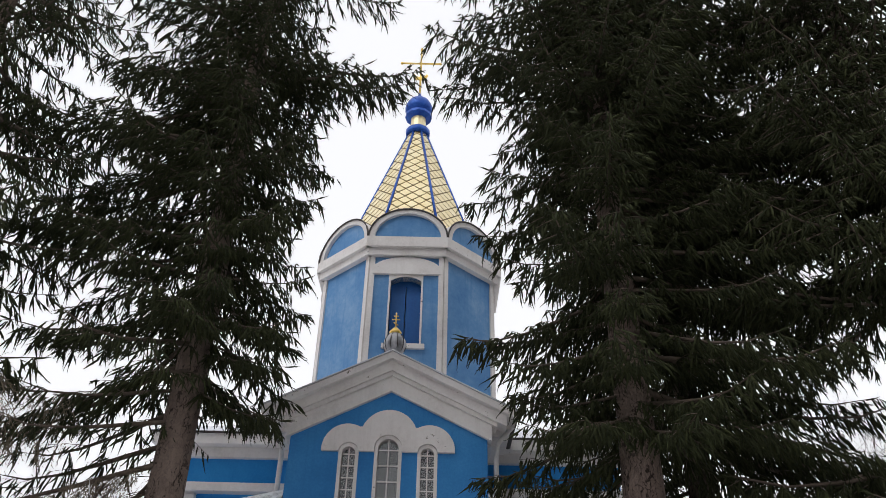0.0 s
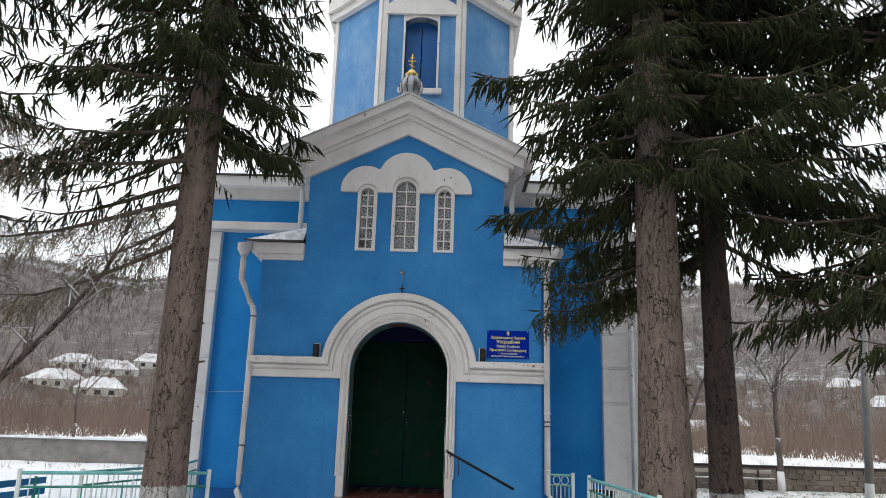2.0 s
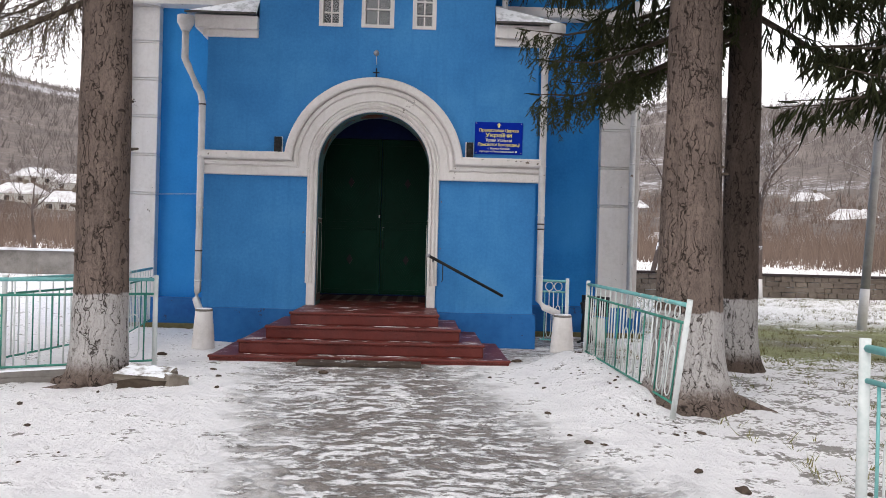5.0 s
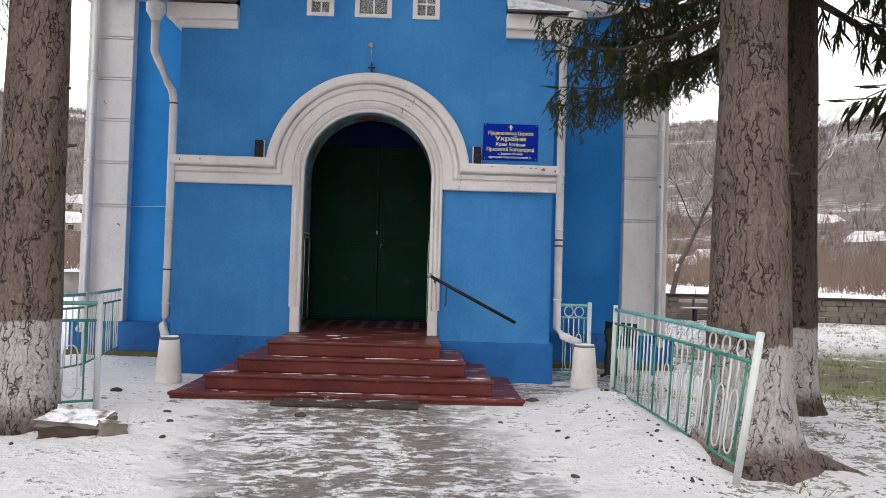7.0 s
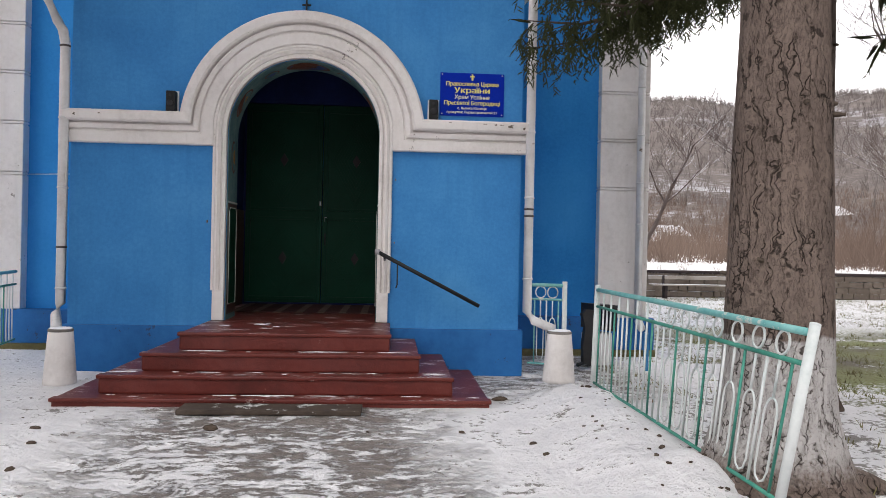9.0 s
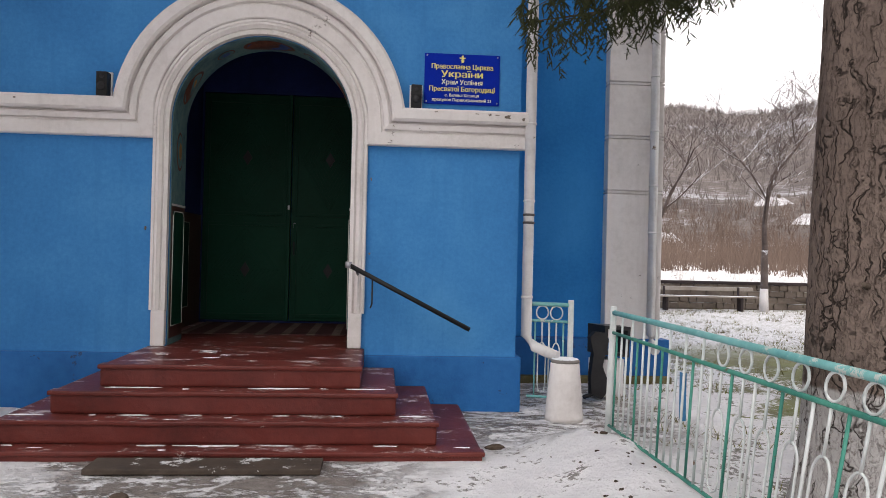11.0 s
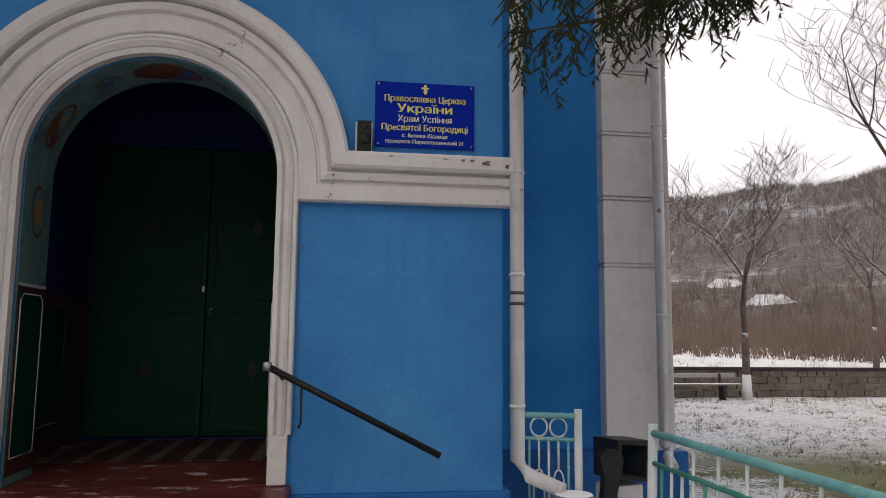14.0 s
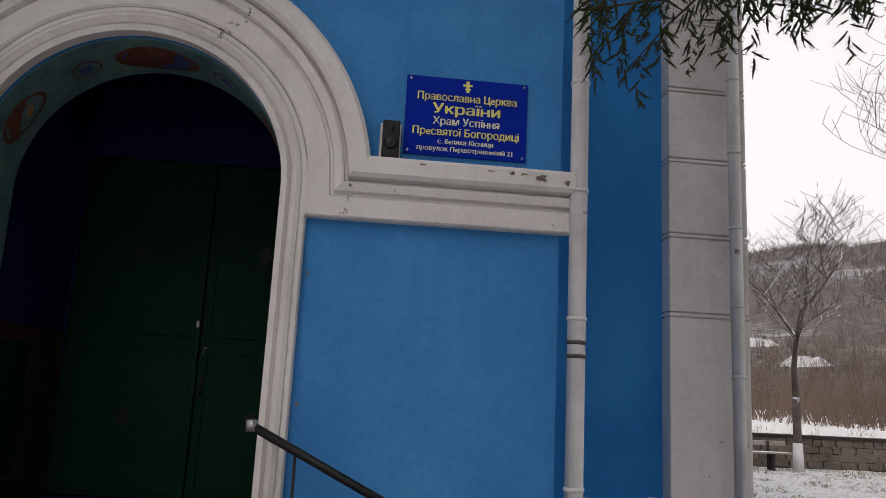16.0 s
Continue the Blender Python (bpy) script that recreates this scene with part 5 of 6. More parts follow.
# ---- bench in the yard ----
bench = thing("garden_bench", (-5.12, 11.25, 0), "blue painted slatted garden bench with snow", "bench", turn=87)
for k, (y, z, t) in enumerate(((0.0, 0.45, 0), (0.13, 0.45, 0), (0.26, 0.45, 0))):
    part("seat_slat", boxed(-1.3, 1.3, y - 0.05, y + 0.05, z, z + 0.035, 0.006), BENCH_BLUE, bench)
for z in (0.62, 0.78):
    part("back_slat", boxed(-1.3, 1.3, 0.36, 0.395, z, z + 0.1, 0.006), BENCH_BLUE, bench)
for x in (-1.0, 1.0):
    for y, z in ((0.0, 0.45), (0.36, 0.9)):
        part("leg", tube(bmesh.new(), [(x, y, -0.03), (x, y, z)], 0.025, 8), GREEN_PIPE, bench)
    part("cross_bar", tube(bmesh.new(), [(x, 0.0, 0.43), (x, 0.36, 0.43)], 0.022, 8), GREEN_PIPE, bench)

# ---- broken slab, stones, old chair ----
def rough_block(bm, sx, sy, sz, seed, cuts=3):
    bmesh.ops.create_cube(bm, size=1.0)
    bmesh.ops.subdivide_edges(bm, edges=bm.edges[:], cuts=cuts, use_grid_fill=True)
    for v in bm.verts:
        n = noise.noise_vector(v.co * 2.3 + Vector((seed, seed * 0.7, 0)))
        v.co = Vector(((v.co.x + n.x * 0.12) * sx, (v.co.y + n.y * 0.12) * sy, (v.co.z + n.z * 0.16) * sz))
    return bm


slab = solid("broken_slab", rough_block(bmesh.new(), 0.56, 0.34, 0.075, 3.0), SLAB, "broken concrete slab tilted over a hole by the trunk", "concrete slab")
slab.matrix_basis = pose(-2.12, 10.12, 0.135, 10, 4, -4)
chunk = solid("concrete_chunk", rough_block(bmesh.new(), 0.2, 0.18, 0.16, 5.0), SLAB, "small broken concrete chunk in the snow", "rubble")
chunk.matrix_basis = pose(-1.78, 9.98, 0.07, 0, 12, 40)
# Dark block added to read as the shaded hollow beneath the slab.
hole = solid("dug_soil", rough_block(bmesh.new(), 0.52, 0.3, 0.2, 8.0), HOLLOW_SOIL, "dark soil block standing for the shaded hollow under the slab", "soil")
hole.matrix_basis = pose(-2.08, 10.04, 0.0)
kerb = thing("fence_kerb", (-3.55, 10.35, 0), "low concrete kerb under the fence, snow on top", "kerb", turn=27.7)
part("kerb_stone", rough_block(bmesh.new(), 2.3, 0.16, 0.14, 2.0), CONCRETE, kerb).location = (0, -0.12, 0.05)

def clod_shape(s, k):
    bm = bmesh.new()
    bmesh.ops.create_icosphere(bm, subdivisions=2, radius=1.0)
    for v in bm.verts:
        v.co *= 1 + 0.5 * noise.noise(v.co * 1.6 + Vector((k * 3.1, 0, 0)))
        v.co = Vector((v.co.x * s * 1.3, v.co.y * s * 0.8, v.co.z * s * 0.55))
    return bm


rs = random.Random(5)
for k in range(130):
    x, y = (rs.uniform(-3.2, 4.6), rs.uniform(6.2, 12.6)) if k < 80 else (rs.gauss(2.95, 0.16), rs.uniform(8.4, 12.6))
    if abs(x - 0.4) < 1.5 and y < 11:
        continue
    s = (rs.uniform(0.012, 0.035) if k % 9 else 0.06) if k < 80 else rs.uniform(0.006, 0.02)
    st = solid("clod", clod_shape(s, k), CLOD, "small dark clod lying in the snow", "clod", "clods in the snow")
    st.matrix_basis = pose(x, y, ground_height(x, y) + s * 0.1, 0, 0, rs.uniform(0, 180))

chair = thing("old_seat", (3.62, 14.45, 0), "old black moulded seat standing by the church corner", "chair", turn=20)
side = [(-0.12, 0.08), (0.02, 0.02), (0.10, 0.10), (0.08, 0.25), (0.02, 0.38), (0.06, 0.52), (0.10, 0.66), (0.06, 0.74), (-0.08, 0.76), (-0.15, 0.70), (-0.10, 0.52), (-0.13, 0.3)]
part("side_shell", plate(bmesh.new(), side, [], -0.03, 0.03), BLACK, chair)
part("back_box", plate(bmesh.new(), [(0.05, 0.5), (0.38, 0.46), (0.40, 0.80), (0.05, 0.82)], [[(0.09, 0.54), (0.34, 0.50), (0.36, 0.76), (0.09, 0.78)]], -0.02, 0.3), BLACK, chair)
part("foot", tube(bmesh.new(), [(-0.2, 0.0, 0.05), (0.0, 0.02, 0.09), (0.3, 0.1, 0.03)], 0.022, 6), BLACK, chair)
part("seat_base", boxed(0.06, 0.36, 0.03, 0.3, 0.02, 0.44, 0.02), PIPE, chair, "pale box base")

# ---- spruces ----
def mesh_from_arrays(name, verts, tris, material):
    me = bpy.data.meshes.new(name)
    me.vertices.add(len(verts))
    me.vertices.foreach_set("co", np.ascontiguousarray(verts, dtype=np.float32).ravel())
    me.loops.add(len(tris) * 3)
    me.loops.foreach_set("vertex_index", np.ascontiguousarray(tris, dtype=np.int32).ravel())
    me.polygons.add(len(tris))
    me.polygons.foreach_set("loop_start", np.arange(0, len(tris) * 3, 3, dtype=np.int32))
    me.update(calc_edges=True)
    me.materials.append(material)
    return me


def spray_template(needles, long, wide, rng, core=0.013):
    """A hanging twig one metre long along -z: a tapering body of packed needles, with single needles standing out."""
    v, f = [], []
    for z, r in ((0.0, core * 0.4), (-0.45, core)):
        v += [(r * math.cos(a), r * math.sin(a), z) for a in (0.3, 2.4, 4.5)]
    v.append((0, 0, -1.0))
    for k in range(3):
        a, b = k, (k + 1) % 3
        f += [(a, b, b + 3), (a, b + 3, a + 3)]
    f += [(3 + k, 3 + (k + 1) % 3, 6) for k in range(3)]
    for k in range(needles):
        z = -(k + 0.5) / needles
        a = rng.uniform(0, 2 * math.pi)
        l = long * rng.uniform(0.75, 1.25) * (1 - 0.35 * (-z) ** 3)
        ca, sa = math.cos(a), math.sin(a)
        b = len(v)
        v += [(-sa * wide, ca * wide, z + 0.02), (sa * wide, -ca * wide, z - 0.02), (ca * l, sa * l, z - 0.13)]
        f.append((b, b + 1, b + 2))
    return np.array(v), np.array(f)


def place_sprays(starts, dirs, lens, needles, long, wide, seed, core):
    rng = random.Random(seed)
    nrng = np.random.default_rng(seed)
    kinds = [spray_template(needles, long, wide, rng, core) for _ in range(5)]
    vs, fs, base = [], [], 0
    pick = nrng.integers(0, 5, len(starts))
    for k, (tv, tf) in enumerate(kinds):
        idx = np.where(pick == k)[0]
        if not len(idx):
            continue
        s, d, l = starts[idx], dirs[idx], lens[idx]
        d = d / np.linalg.norm(d, axis=1, keepdims=True)
        ref = np.tile(np.array([1.0, 0.2, 0.1]), (len(idx), 1))
        a = np.cross(d, ref)
        a /= np.linalg.norm(a, axis=1, keepdims=True)
        b = np.cross(d, a)
        th = nrng.uniform(0, 2 * np.pi, len(idx))[:, None]
        a, b = a * np.cos(th) + b * np.sin(th), b * np.cos(th) - a * np.sin(th)
        pts = s[:, None, :] + tv[None, :, 0:1] * a[:, None, :] + tv[None, :, 1:2] * b[:, None, :] - tv[None, :, 2:3] * (d * l[:, None])[:, None, :]
        n = len(tv)
        vs.append(pts.reshape(-1, 3))
        fs.append((tf[None] + (np.arange(len(idx)) * n)[:, None, None]).reshape(-1, 3) + base)
        base += n * len(idx)
    return np.concatenate(vs), np.concatenate(fs)


def trunk_mesh(profile, seed, height, n=22, roots=0.5):
    """A bark trunk of (height, radius) with a flared, lobed foot."""
    bm = bmesh.new()
    zs = [0, 0.06, 0.14, 0.24, 0.38, 0.55, 0.8] + [1.1 + 0.4 * i for i in range(int((height - 1.1) / 0.4) + 1)]
    hs, rs_ = zip(*profile)
    rings = []
    for z in zs:
        r = float(np.interp(z, hs, rs_))
        ring = []
        for k in range(n):
            a = 2 * math.pi * k / n
            lobe = 1 + roots * math.exp(-z / 0.22) * (0.35 + 0.65 * max(0, math.sin(2.5 * a + seed)) ** 2) * 0.7
            w = 1 + 0.045 * noise.noise(Vector((math.cos(a) * 2.2 + seed, math.sin(a) * 2.2, z * 1.2))) + 0.02 * noise.noise(Vector((math.cos(a) * 7, math.sin(a) * 7 + seed, z * 5)))
            ring.append(bm.verts.new((r * w * lobe * math.cos(a), r * w * lobe * math.sin(a), z - 0.06)))
        rings.append(ring)
    for r0, r1 in zip(rings, rings[1:]):
        for k in range(n):
            f = bm.faces.new((r0[k], r0[(k + 1) % n], r1[(k + 1) % n], r1[k]))
            f.smooth = True
    bm.faces.new(rings[-1])
    return bm


def spruce(at, label, profile, height, crown, reach, count, seed, bark, density=1.0, extra=(), bare_below=0.0, spare=None, thin=None, rise=0.9, fine_below=0.0, fat=1.0):
    """A spruce: trunk, drooping limbs in spirals, side twigs, and hanging sprays of needles. reach(z, azimuth) is a limb's length."""
    rng = np.random.default_rng(seed)
    tr = thing("spruce_tree", (*at, 0), label, "tree", "churchyard spruces")
    part("trunk", trunk_mesh(profile, seed, height), bark, tr, "scaly grey-brown trunk, whitewashed at the foot")
    hs, rr = zip(*profile)
    limbs = bmesh.new()
    starts, dirs, lens, dry, close = [], [], [], [], []
    rows = [(crown + (height - crown - 0.3) * (i / count) ** rise, 2.399963 * i + rng.uniform(-0.4, 0.4), None) for i in range(count)] + [(z, a, l) for z, a, l in extra]
    for z, az, fixed in rows:
        az = az % (2 * math.pi)
        if spare and spare(z, az) and fixed is None:
            continue
        L = fixed or reach(z, az) * rng.uniform(0.72, 1.12)
        if L < 0.3:
            continue
        u = np.array([math.cos(az), math.sin(az), 0.0])
        side = np.array([-u[1], u[0], 0.0])
        bend = rng.uniform(-0.12, 0.12)
        drop = rng.uniform(0.18, 0.42) * (1.25 if z < crown + 3 else 0.9)

        def spine(s):
            return u * L * s + side * bend * L * s * s + np.array([0, 0, z - drop * L * s - 0.12 * L * s * s + 0.22 * L * s ** 4])
        r0 = max(0.012, min(0.05, 0.017 * L))
        pts = [spine(s) for s in (0, 0.2, 0.4, 0.6, 0.8, 1.0)]
        tube(limbs, pts, [r0, r0 * 0.85, r0 * 0.7, r0 * 0.5, r0 * 0.33, 0.004], 5, False)
        bare = z < bare_below
        dens = density * (thin(z, az) if thin and fixed is None else 1.0)
        s, flip = 0.08 + rng.uniform(0, 0.08), 1
        while s < 1.0:
            p = spine(s)
            l2 = (0.16 + 0.30 * L * (1.06 - s) * (0.5 + s)) * rng.uniform(0.6, 1.15)
            ang = rng.uniform(0.75, 1.15) * flip
            d2 = u * math.cos(ang) + side * math.sin(ang) + np.array([0, 0, rng.uniform(-0.45, -0.05)])
            q = p + d2 * l2 + np.array([0, 0, -0.12 * l2])
            tube(limbs, [p, (p + q) / 2 + np.array([0, 0, 0.04 * l2]), q], [0.008, 0.006, 0.003], 3, False)
            fine = fixed is not None and z < fine_below
            m = max(2, int(l2 / (0.055 if not fine else 0.04) * dens))
            for j in range(m + 1):
                f = (j + rng.uniform(0, 0.7)) / (m + 0.7)
                starts.append(p + (q - p) * f + rng.normal(0, 0.012, 3))
                dirs.append(d2 * rng.uniform(0.1, 0.7) + side * rng.normal(0, 0.28) + u * rng.normal(0.1, 0.28) + np.array([0, 0, -rng.uniform(0.35, 1.2)]))
                lens.append(rng.uniform(0.12, 0.35) * (1.15 if f < 0.8 else 0.8) if not fine else rng.uniform(0.05, 0.17))
                dry.append(bare)
                close.append(fine)
                if fine and rng.random() < 0.35:
                    # a short hanging shoot carrying twiglets of its own
                    hang = rng.uniform(0.15, 0.45)
                    top = starts[-1]
                    for g in range(int(hang / 0.035)):
                        starts.append(top + np.array([rng.normal(0, 0.008), rng.normal(0, 0.008), -0.035 * g]))
                        dirs.append(np.array([rng.normal(0, 0.75), rng.normal(0, 0.75), -0.9]))
                        lens.append(rng.uniform(0.05, 0.12))
                        dry.append(False)
                        close.append(True)
            if s > 0.3:
                starts.append(p)
                dirs.append(u * 0.3 + side * rng.normal(0, 0.3) + np.array([0, 0, -1.0]))
                lens.append(rng.uniform(0.15, 0.42) if not fine else 0.12)
                dry.append(bare)
                close.append(fine)
            s += 0.20 / L * rng.uniform(0.7, 1.2) / max(0.6, dens)
            flip = -flip
        starts.append(spine(0.97)), dirs.append(spine(1.0) - spine(0.9)), lens.append(0.22), dry.append(bare), close.append(False)
    for k in range(16):
        z = rng.uniform(0.9, min(crown + 3.5, height - 2))
        a = rng.uniform(0, 6.28)
        r = float(np.interp(z, hs, rr))
        u = Vector((math.cos(a), math.sin(a), rng.uniform(-0.2, 0.25)))
        tube(limbs, [u * r * 0.9 + Vector((0, 0, z)), u * (r + rng.uniform(0.02, 0.08)) + Vector((0, 0, z))], [0.022, 0.012], 5)
    ob = part("limb_wood", limbs, TWIGWOOD, tr)
    ob["kind"] = "stuff"
    starts, dirs, lens, dry, close = np.array(starts), np.array(dirs), np.array(lens), np.array(dry), np.array(close)
    for mask, name, mat_, ndl, lo, wi, core in ((~dry & ~close, "needle_crown", NEEDLES, 7, 0.037, 0.007, 0.0175), (close, "bough_needles", NEEDLES_LIT, 12, 0.027, 0.0032, 0.0085), (dry, "dry_crown", LARCH, 6, 0.06, 0.003, 0.004)):
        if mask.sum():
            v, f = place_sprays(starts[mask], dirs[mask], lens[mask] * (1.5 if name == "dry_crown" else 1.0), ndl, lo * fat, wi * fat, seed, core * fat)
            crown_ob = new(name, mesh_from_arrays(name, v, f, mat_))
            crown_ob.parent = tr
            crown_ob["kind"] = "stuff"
    return tr


def toward(az, centre, width):
    d = (az - centre + math.pi) % (2 * math.pi) - math.pi
    return math.exp(-(d / width) ** 2)


def reach_left(z, az):
    r = 2.2 + 1.3 * toward(az, math.pi, 1.0) - 0.75 * toward(az, 0.0, 0.9)
    return r * min(1.0, (19.5 - z) / 7.0) * (0.75 if z < 5 else 1.0)


def reach_right(z, az):
    r = 2.5 + 0.9 * toward(az, 0.0, 1.0) - 0.35 * toward(az, math.pi, 0.9) * (1 if 4.5 < z < 10 else 0)
    r += 0.5 * toward(az, math.pi, 0.7) * math.exp(-((z - 12.8) / 1.5) ** 2)
    return r * min(1.0, (19.5 - z) / 7.0) * (0.8 if z < 4 else 1.0)


spruce((-2.76, 10.42), "tall spruce with a whitewashed foot before the church", [(0, 0.31), (0.3, 0.295), (0.8, 0.285), (2.5, 0.27), (5, 0.245), (9, 0.21), (14, 0.12), (19, 0.03)], 18.6, 4.7, reach_left, 170, 11, BARK, 1.5,
       extra=((4.3, 3.3, 2.4), (4.6, 2.8, 2.0), (4.9, 3.7, 2.8), (6.2, 0.3, 1.45), (6.0, -0.3, 1.3), (6.3, 0.9, 1.3), (12.5, -0.1, 3.0), (12.8, 0.2, 2.8), (12.2, -0.4, 2.5), (12.9, 0.05, 3.2), (16.0, -0.1, 2.9), (15.6, 0.25, 2.6), (16.6, 0.0, 2.7), (6.4, 3.3, 2.9)), bare_below=5.0,
       spare=lambda z, az: z < 6.2 and math.cos(az) > -0.2, thin=lambda z, az: 0.5 if z < 7.0 and math.cos(az) < 0.2 else 1.0)
spruce((3.63, 9.85), "tall spruce with a whitewashed flared foot beside the fence", [(0, 0.56), (0.14, 0.47), (0.3, 0.42), (0.55, 0.375), (0.8, 0.355), (1.2, 0.34), (3, 0.28), (5, 0.255), (9, 0.21), (14, 0.12), (19, 0.03)], 18.6, 4.6, reach_right, 175, 23, BARK, 1.5,
       extra=((5.0, 2.8, 1.5), (4.8, 2.2, 1.4), (5.1, 2.5, 1.5), (5.3, -1.4, 1.9), (5.5, -2.2, 1.8), (5.6, -0.7, 2.0), (5.4, 3.6, 1.7), (9.0, -0.2, 3.2), (9.5, 0.1, 3.3), (10.2, -0.4, 3.2), (11.0, 0.0, 3.2), (12.0, -0.3, 3.1), (12.8, 0.1, 3.0), (13.6, -0.2, 2.9), (8.4, -0.5, 3.1), (14.2, 3.14, 2.5), (15.4, 3.0, 2.7), (16.2, 3.3, 2.6), (13.2, 2.9, 2.6)),
       spare=lambda z, az: z < 5.4)
spruce((5.25, 12.35), "spruce with dark bark and a whitewashed foot on the lawn", [(0, 0.30), (0.3, 0.27), (0.8, 0.255), (3, 0.23), (6, 0.2), (12, 0.12), (20, 0.03)], 20.5, 5.0, lambda z, az: (2.6 + 0.5 * toward(az, -0.6, 1.2)) * min(1, (22.0 - z) / 6), 155, 37, BARK_DARK, 1.2, rise=0.8,
       spare=lambda z, az: z < 6.2 and math.cos(az) < 0.6, fine_below=6.0,
       extra=((4.75, 3.14, 3.0), (4.85, 2.95, 2.8), (4.7, 3.32, 2.6), (4.95, 2.78, 2.5), (5.1, 3.42, 2.9), (5.4, 3.05, 3.1), (5.55, 2.85, 2.9), (4.6, 3.02, 2.1), (5.2, 3.2, 2.3), (5.8, 3.25, 3.0), (6.1, -0.2, 2.9), (6.2, -0.7, 2.9), (6.05, 0.3, 2.7), (6.3, 0.0, 3.1), (6.15, -1.2, 2.7), (9.5, -0.3, 3.0), (10.5, -0.7, 3.0), (8.6, -0.5, 3.1), (11.4, -0.2, 2.9), (9.0, 0.2, 3.0), (12.2, -0.6, 2.8), (10.0, -1.1, 2.9)))
spruce((8.3, 9.6), "tall spruce with long drooping boughs at the yard edge", [(0, 0.36), (0.8, 0.3), (5, 0.25), (12, 0.13), (18, 0.03)], 19.0, 4.3, lambda z, az: 3.6 * min(1, (20 - z) / 5), 160, 41, BARK, 1.05, rise=0.82, spare=lambda z, az: 5.6 < z < 7.4 and math.cos(az) < 0.3, thin=lambda z, az: 0.45 if z < 7.2 else 1.0, fat=1.12,
       extra=((4.6, 3.14, 3.6), (4.9, 3.0, 3.4), (5.1, 3.3, 3.7), (4.5, 3.4, 3.2), (5.0, 2.8, 3.3), (4.8, 3.7, 3.2), (5.2, 3.1, 3.6), (4.2, 3.55, 3.2), (4.0, 3.15, 3.3), (3.7, 3.4, 3.0), (3.9, 4.3, 2.4), (8.0, 4.4, 3.7), (8.8, 4.5, 3.6), (9.4, 4.1, 3.7), (10.2, 3.9, 3.6), (7.3, 3.4, 3.7), (7.6, 3.8, 3.7), (7.9, 3.2, 3.7), (8.2, 4.1, 3.7), (8.5, 3.7, 3.7), (9.0, 4.0, 3.7), (8.7, 3.2, 3.6), (9.2, 3.5, 3.7), (9.6, 3.8, 3.6), (9.9, 3.0, 3.5), (10.6, 3.6, 3.5), (11.2, 3.3, 3.5), (11.8, 3.8, 3.4), (12.5, 3.4, 3.4), (13.2, 3.7, 3.2), (13.8, 3.2, 3.2), (14.4, 3.6, 3.0), (10.1, 4.2, 3.6), (11.5, 4.3, 3.4), (13.0, 4.2, 3.2)))
spruce((-6.9, 9.0), "spruce with dry tan lower twigs at the yard edge", [(0, 0.34), (0.8, 0.29), (5, 0.24), (12, 0.12), (18, 0.03)], 17.5, 3.9, lambda z, az: 2.8 * min(1, (18.5 - z) / 7), 125, 53, BARK, 1.2, bare_below=6.5, extra=((5.6, 0.1, 3.0), (6.1, -0.3, 3.0), (6.4, 0.3, 3.0), (5.9, -0.8, 2.8)),
       thin=lambda z, az: 0.9 if z < 6.5 else 1.0)


def roots(tree_at, rows, label):
    for k, (az, length, r) in enumerate(rows):
        pts, rad = [], []
        for i in range(8):
            f = i / 7
            a = az + 0.25 * math.sin(3 * f + k)
            d = 0.22 + f * length
            x, y = tree_at[0] + d * math.cos(a), tree_at[1] + d * math.sin(a)
            pts.append((x, y, ground_height(x, y) + r * (1.3 * (1 - f) ** 1.5 - 0.35)))
            rad.append(r * (1 - 0.75 * f))
        solid("root", tube(bmesh.new(), pts, rad, 8), BARK, label, "root", "spruce roots")


roots((3.63, 9.85), ((-0.55, 0.75, 0.13), (-1.4, 0.5, 0.10), (0.3, 0.6, 0.10), (-2.2, 0.45, 0.09)), "gnarled spruce root running into the snow")
roots((-2.76, 10.42), ((-0.8, 0.4, 0.09), (-2.0, 0.5, 0.09), (3.4, 0.5, 0.08)), "short spruce root at the foot of the trunk")


# ---- pole, far wall, benches, bare trees ----
pole = thing("utility_pole", (10.52, 18.15, 0), "leaning concrete utility pole, whitewashed at the foot", "pole")
part("shaft", tube(bmesh.new(), [(0, 0, -0.1), (0.25, 0, 4.0), (0.5, 0, 8.2)], [0.095, 0.085, 0.07], 10), POLE, pole)
part("whitewash", tube(bmesh.new(), [(0, 0, -0.05), (0.055, 0, 0.9)], [0.101, 0.099], 12), WHITE, pole, "limewashed foot")


def stone_wall(name, x0, x1, y, z0, z1, label, mat_, coping, seed):
    w = thing(name, ((x0 + x1) / 2, y, z0), label, "wall")
    half = (x1 - x0) / 2
    part("core", boxed(-half, half, 0.06, 0.34, -0.3, z1 - z0), mat_, w)
    part("coping", boxed(-half, half, -0.06, 0.46, z1 - z0, z1 - z0 + 0.09, 0.01), coping, w, "coping slab along the top")
    return w, half, seed


wr, wr_half, _ = stone_wall("boundary_wall", 6.0, 44.0, 30.0, 0.0, 0.80, "low rubble stone boundary wall with dark coping", STONE, COPING, 3)
wl_, wl_half, _ = stone_wall("boundary_wall", -46.0, -5.5, 33.0, 0.12, 1.0, "low weathered rubble wall capped with snow", CONCRETE, SNOW_ROOF, 4)


stone_meshes = []
for k in range(6):
    bm = rough_block(bmesh.new(), 1, 1, 1, 20 + k * 3.1, 1)
    me = bpy.data.meshes.new("stone")
    bm.to_mesh(me)
    bm.free()
    me.materials.append(STONE)
    stone_meshes.append(me)
rng_s = random.Random(9)
